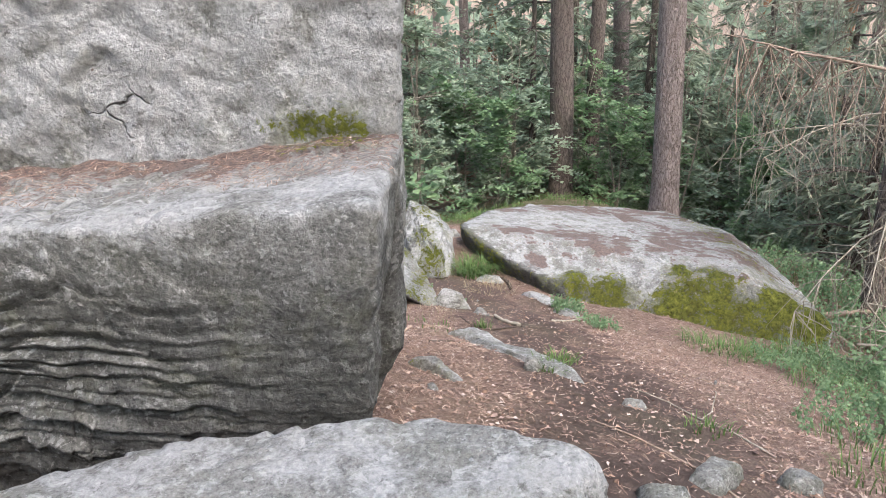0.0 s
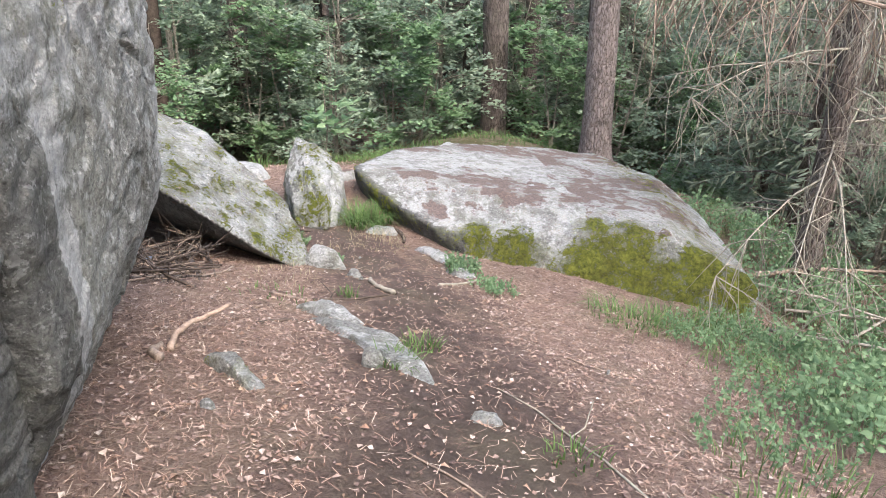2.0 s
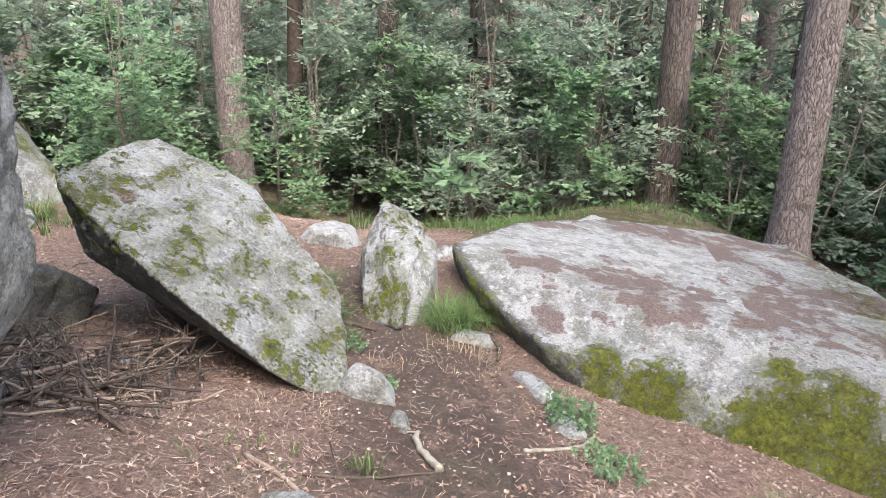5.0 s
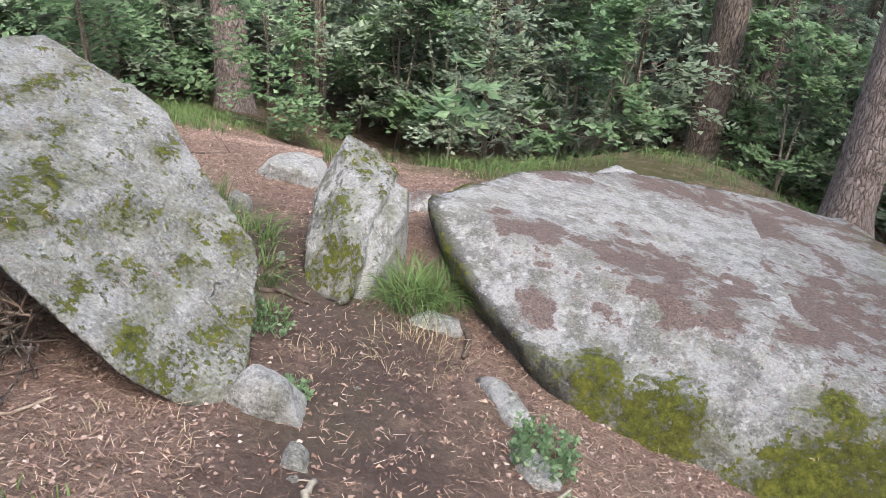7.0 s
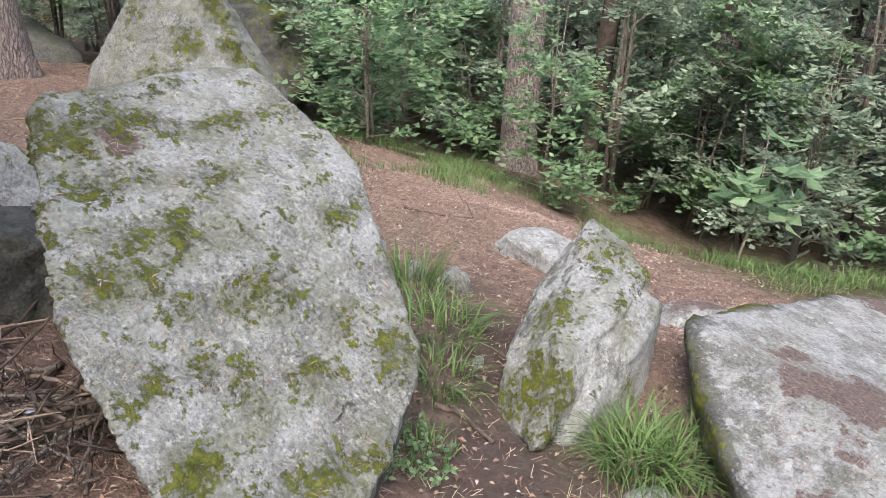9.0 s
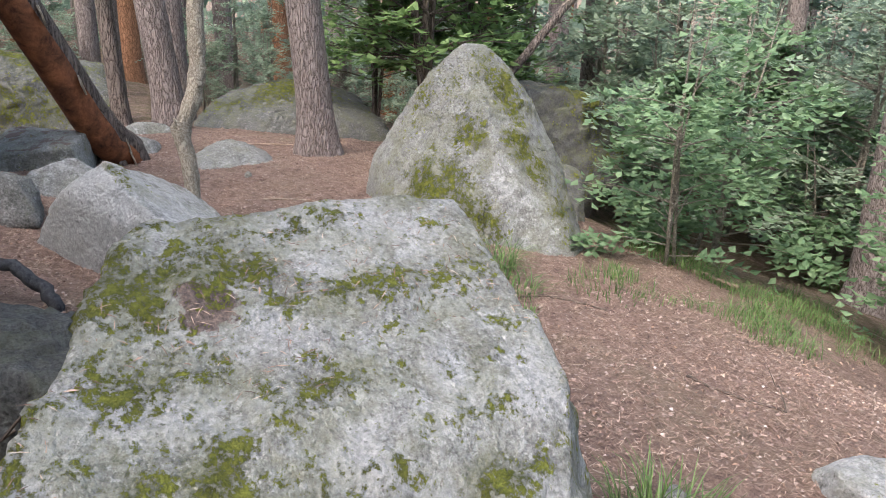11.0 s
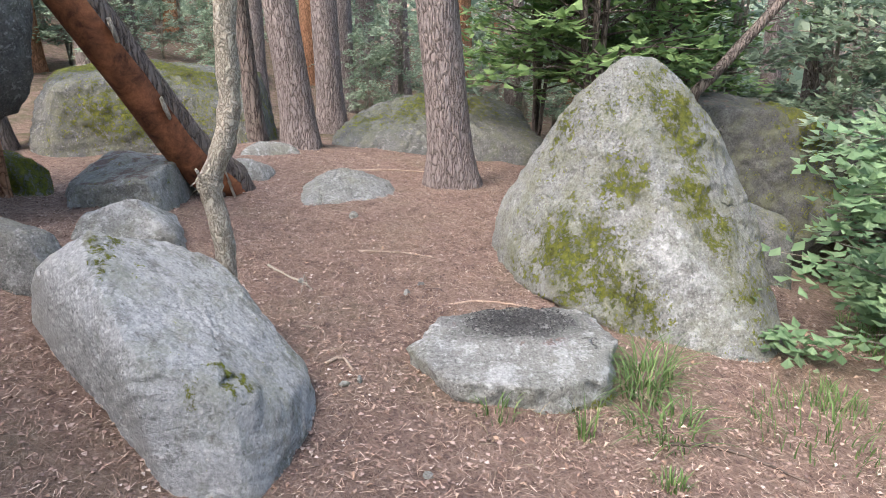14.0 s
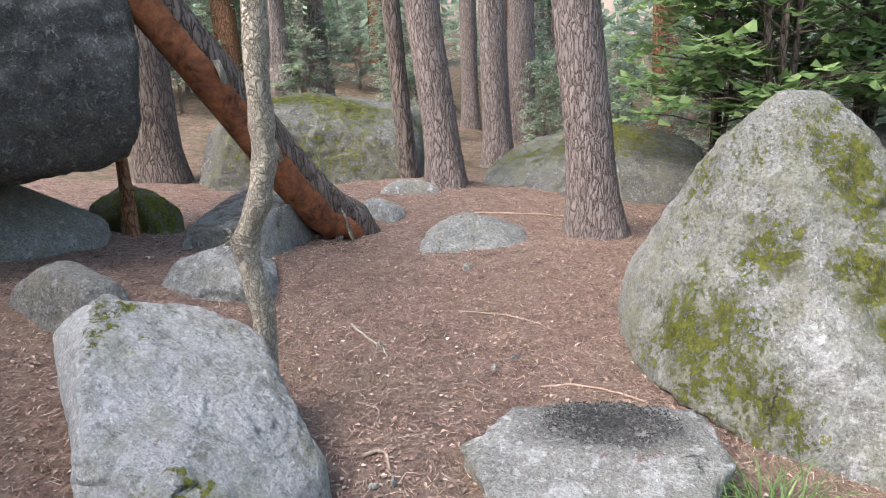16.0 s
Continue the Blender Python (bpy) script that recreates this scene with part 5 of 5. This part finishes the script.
small_stone(-7.6, 6.9, 0.5, 0.3, 0.12, 60, detail=4)
small_stone(-8.3, 7.1, 0.6, 0.3, 0.12, 85, detail=4)
for k in range(70):
    q = random.Random(k + 400)
    x, y = q.uniform(-6.5, 1.8), q.uniform(1.2, 9.5)
    if off_trail(x, y) < 1.1:
        small_stone(x, y, q.uniform(0.03, 0.07), q.uniform(0.02, 0.05), q.uniform(0.015, 0.035), q.uniform(0, 180), "small pebble on the trail", 2, name="pebble")

def top_of(x, y, start):
    """The height of whatever lies under a place."""
    hit, p, *_ = scene.ray_cast(bpy.context.evaluated_depsgraph_get(), Vector((x, y, start)), Vector((0, 0, -1)))
    return p.z if hit else ground_at(x, y)


# the burnt patch on the fire stone
ash = Shape()
ra = random.Random(31)
for _ in range(1500):
    a, r = ra.uniform(0, 6.28), 0.27 * ra.random() ** 0.7
    c = Vector((-4.4 + r * math.cos(a) * 0.7, 8.36 + r * math.sin(a) * 1.1, 0.0))
    c.z = top_of(c.x, c.y, 0.4) + 0.004
    d = Vector((ra.uniform(-1, 1), ra.uniform(-1, 1), ra.uniform(-0.1, 0.15))).normalized()
    n = ra.uniform(0.003, 0.011)
    ash.tube([c - Vector((0, 0, 0.003)), c + d * n], [n * 0.35, n * 0.2], 4)
tagged(new("charcoal", ash.mesh("charcoal", SOOT)), "black charcoal and ash on the stone", "charcoal", kind="stuff")


# ---- grass and low plants ----
def tuft(x, y, blades, height, spread, mat=GRASS, label="tuft of long green grass", seed=0, lean=0.6, width=0.0085, name="grass_tuft", z=None):
    rnd = random.Random(seed + int(x * 100))
    s = Shape()
    base = ground_at(x, y) if z is None else z
    for _ in range(blades):
        a, r = rnd.uniform(0, 6.28), spread * math.sqrt(rnd.random())
        px, py = x + r * math.cos(a), y + r * math.sin(a)
        gz = ground_at(px, py) if z is None else z
        b = a + rnd.uniform(-1.2, 1.2)
        h = height * rnd.uniform(0.5, 1.1)
        s.blade(Vector((px - x, py - y, gz - base - 0.01)), Vector((math.cos(b), math.sin(b), 0)), h, h * lean * rnd.uniform(0.3, 1.3), width * rnd.uniform(0.7, 1.3) * (0.45 if mat is STRAW else 1.0))
    return thing(name, s.mesh(name, mat, False), label, "grass", (x, y, base), "tufts of grass", "stuff")


tuft(0.3, 7.42, 260, 0.25, 0.16, seed=1, lean=1.25)
tuft(0.44, 7.52, 120, 0.22, 0.14, seed=2, lean=1.2)
tuft(-0.55, 7.25, 110, 0.17, 0.18, seed=3, lean=1.3)
tuft(-0.85, 7.6, 180, 0.22, 0.24, seed=4, lean=1.3)
tuft(-0.28, 6.85, 90, 0.12, 0.12, seed=5)
tuft(-1.3, 7.95, 150, 0.26, 0.2, seed=6)
tuft(2.35, 5.75, 200, 0.17, 0.34, seed=7, lean=1.3)
tuft(2.75, 5.95, 180, 0.16, 0.34, seed=8, lean=1.3)
tuft(3.2, 6.1, 160, 0.18, 0.25, seed=9)
tuft(0.62, 3.95, 70, 0.13, 0.1, seed=10, lean=0.8)
tuft(0.75, 4.3, 60, 0.12, 0.1, seed=11)
tuft(1.3, 3.2, 50, 0.1, 0.14, seed=12)
tuft(0.3, 5.3, 40, 0.1, 0.07, seed=13)
tuft(2.3, 3.4, 80, 0.16, 0.35, seed=14)
tuft(2.0, 2.8, 120, 0.14, 0.3, seed=15)
tuft(-4.0, 8.92, 80, 0.27, 0.13, seed=16, lean=1.3)
tuft(-3.85, 8.8, 60, 0.24, 0.1, seed=17, lean=1.4)
tuft(-3.55, 8.78, 80, 0.17, 0.18, seed=18, lean=1.4)
tuft(-3.17, 8.6, 60, 0.1, 0.07, seed=19)
tuft(-3.75, 8.05, 40, 0.12, 0.1, seed=20)
tuft(-3.55, 8.4, 22, 0.22, 0.04, seed=21)
tuft(-3.6, 8.25, 90, 0.1, 0.3, STRAW, "dry straw-coloured grass below the fire stone", 22, 1.0)
tuft(-3.5, 9.6, 200, 0.14, 0.4, seed=23)
tuft(-3.8, 9.85, 90, 0.12, 0.16, seed=24)
tuft(-0.2, 5.55, 70, 0.08, 0.3, STRAW, "sparse dry grass before the slab", 25, 0.9)
tuft(0.1, 6.55, 60, 0.08, 0.2, STRAW, "sparse dry grass beside the path", 26, 0.9)
tuft(0.45, 6.95, 120, 0.12, 0.25, STRAW, "dry straw-coloured grass below the tuft", 27, 1.1)
tuft(-0.15, 5.1, 40, 0.07, 0.25, seed=28)
tuft(-1.0, 9.6, 60, 0.25, 0.12, seed=29)


def low_plant(x, y, count, size, spread, high, label, seed=0):
    rnd = random.Random(seed + int(y * 77))
    s = Shape()
    base = ground_at(x, y)
    for _ in range(count):
        a, r = rnd.uniform(0, 6.28), spread * math.sqrt(rnd.random())
        px, py = r * math.cos(a), r * math.sin(a)
        foot = Vector((px, py, ground_at(x + px, y + py) - base))
        top = foot + Vector((rnd.uniform(-0.05, 0.05), rnd.uniform(-0.05, 0.05), high * rnd.uniform(0.4, 1.0)))
        s.tube([foot, top], [0.0022, 0.001], 3, False)
        for i in range(7):
            d = (turned(rnd) + Vector((0, 0, 0.35))).normalized()
            s.leaf(foot.lerp(top, 0.3 + 0.1 * i), d, d.orthogonal().normalized(), size * rnd.uniform(0.7, 1.2), size * 0.6)
    return thing("low_plant", s.mesh("low_plant", LEAF_BRIGHT, False), label, "plant", (x, y, base), "low plants", "stuff")


low_plant(1.15, 6.45, 60, 0.035, 0.16, 0.16, "small-leaved green plant at the foot of the rock", 1)
low_plant(1.35, 6.0, 50, 0.03, 0.18, 0.12, "small-leaved green plant beside the trail", 2)
low_plant(3.0, 5.6, 170, 0.03, 0.45, 0.18, "low bilberry plants beside the flat rock", 3)
low_plant(3.5, 5.9, 150, 0.03, 0.45, 0.2, "low bilberry plants beside the flat rock", 4)
low_plant(2.65, 4.15, 90, 0.032, 0.4, 0.2, "low bilberry plants beside the trail", 5)
low_plant(2.3, 3.6, 60, 0.032, 0.4, 0.18, "low bilberry plants beside the trail", 6)
low_plant(-0.3, 6.75, 60, 0.025, 0.16, 0.1, "small-leaved green plant at the foot of the slab", 7)
low_plant(3.2, 4.8, 130, 0.03, 0.5, 0.16, "low bilberry plants beside the trail", 8)
for k, (x, y) in enumerate(((4.2, 7.2), (4.7, 6.4), (4.3, 8.6), (5.3, 7.4), (3.9, 5.3), (4.8, 5.5), (5.0, 8.4), (3.3, 4.0), (5.6, 6.2))):
    low_plant(x, y, 150, 0.055, 0.6, 0.4, "knee-high green undergrowth beside the flat rock", 20 + k)
low_plant(0.1, 6.3, 16, 0.03, 0.06, 0.06, "tiny green plant beside the pale stone", 9)


def meadow(name, count, spots, height, label, mat=GRASS):
    """Grass that nobody could count, thick round the given spots."""
    rnd = random.Random(len(name) + count)
    s = Shape()
    for _ in range(count):
        x, y, r = rnd.choice(spots)
        a, q = rnd.uniform(0, 6.28), r * math.sqrt(rnd.random())
        px, py = x + q * math.cos(a), y + q * math.sin(a)
        if noise.noise(Vector((px * 1.5, py * 1.5, 0))) < 0.02:
            continue
        b, h = rnd.uniform(0, 6.28), height * rnd.uniform(0.5, 1.2)
        s.blade(Vector((px, py, ground_at(px, py) - 0.01)), Vector((math.cos(b), math.sin(b), 0)), h, h * rnd.uniform(0.4, 1.7), 0.007, 3)
    return tagged(new(name, s.mesh(name, mat, False)), label, "grass", kind="stuff")


meadow("bank_grass", 7500, ((0.2, 10.4, 0.9), (1.2, 11.2, 1.2), (-0.6, 10.9, 0.9), (-3.3, 11.2, 0.8), (-3.9, 11.8, 0.8), (-2.3, 11.9, 0.6), (2.6, 12.2, 1.2), (-4.4, 11.0, 0.6), (-2.6, 12.9, 0.9)), 0.17, "green grass on the bank at the edge of the wood")
meadow("wood_grass", 5000, ((-4.5, 15.5, 1.5), (0.0, 14.0, 2.0), (4.2, 6.8, 1.3), (4.6, 9.0, 1.4), (3.6, 4.6, 1.2), (-3.2, 10.4, 0.7)), 0.2, "thin grass under the thicket")


def litter(name, count, mat, box, long_a, long_b, wide, label, keep=1.0, curl=0.2):
    rnd = random.Random(count)
    s = Shape()
    made = 0
    while made < count:
        x, y = rnd.uniform(box[0], box[2]), rnd.uniform(box[1], box[3])
        made += 1
        if greenness(x, y) > 0.5 and rnd.random() < 0.7:
            continue
        if x > -1.5 and off_trail(x, y) < 0.5 and rnd.random() > keep:
            continue
        a = rnd.uniform(0, 6.28)
        d = Vector((math.cos(a), math.sin(a), rnd.uniform(-curl, curl))).normalized()
        w = Vector((-d.y, d.x, rnd.uniform(-curl, curl))).normalized()
        n = rnd.uniform(long_a, long_b)
        at = Vector((x, y, ground_at(x, y) + 0.007))
        if wide > 0.2:
            s.leaf(at, d, w, n, n * wide * rnd.uniform(0.4, 1.2), curl)
        else:
            q = len(s.v)
            s.v += [at - w * 0.0013, at + w * 0.0013, at + d * n + w * 0.001, at + d * n - w * 0.001]
            s.f.append((q, q + 1, q + 2, q + 3))
    return tagged(new(name, s.mesh(name, mat, False)), label, "litter", kind="stuff")


litter("fallen_needles", 130000, LITTER, (-8.0, 1.2, 2.6, 10.5), 0.02, 0.06, 0.04, "fallen brown pine needles", 0.35)
litter("bark_chips", 60000, CHIPS, (-8.2, 1.0, 2.6, 10.6), 0.008, 0.03, 0.85, "pale chips of bark and broken leaves", 0.3, 0.16)
litter("fallen_leaves", 15000, LEAFLITTER, (-9.0, 0.8, 3.2, 11.5), 0.012, 0.045, 0.5, "dry brown leaves and bark flakes", 0.7, 0.35)


def rock_litter(name, count, box, top, low):
    """Needles caught on the rocks, found by looking straight down on them."""
    rnd = random.Random(count)
    s = Shape()
    deps = bpy.context.evaluated_depsgraph_get()
    for _ in range(count):
        x, y = rnd.uniform(box[0], box[2]), rnd.uniform(box[1], box[3])
        if noise.noise(Vector((x * 1.8, y * 1.8, 2.0))) < low:
            continue
        hit, p, n, _, ob, _ = scene.ray_cast(deps, Vector((x, y, top)), Vector((0, 0, -1)))
        if not hit or n.z < 0.72 or not ob.name.endswith(("rock", "slab", "boulder")):
            continue
        a = rnd.uniform(0, 6.28)
        d = Vector((math.cos(a), math.sin(a), 0))
        d = (d - n * d.dot(n)).normalized()
        ln = rnd.uniform(0.015, 0.05)
        s.leaf(p + n * 0.003, d, n.cross(d), ln, 0.0022 if rnd.random() < 0.98 else 0.006)
    return tagged(new(name, s.mesh(name, LITTER, False)), "brown needles lying on the rock", "litter", kind="stuff")


rock_litter("needles_on_flat_rock", 9000, (0.3, 6.8, 3.8, 10.6), 1.5, -0.05)
rock_litter("needles_on_slab", 1500, (-1.8, 5.9, -0.1, 7.4), 2.0, 0.0)
rock_litter("needles_on_ledge", 5000, (-1.8, 1.95, -0.14, 2.42), 2.58, -0.4)


# a crumpled wrapper in the brush
paper = plain_material("blue_wrapper", (0.1, 0.15, 0.3), (0.5, 0.55, 0.62), 60, 0.3, 0.5)
wrap = bmesh.new()
bmesh.ops.create_icosphere(wrap, subdivisions=3, radius=0.03)
for v in wrap.verts:
    v.co *= 0.8 + 0.9 * abs(noise.noise(v.co * 40))
    v.co.z *= 0.6
wrap_mesh = bpy.data.meshes.new("crumpled_wrapper")
wrap.to_mesh(wrap_mesh)
wrap.free()
wrap_mesh.materials.append(paper)
thing("crumpled_wrapper", wrap_mesh, "crumpled pale blue wrapper caught in the brush", "litter", (-1.14, 5.9, top_of(-1.14, 5.9, 0.62) + 0.012))
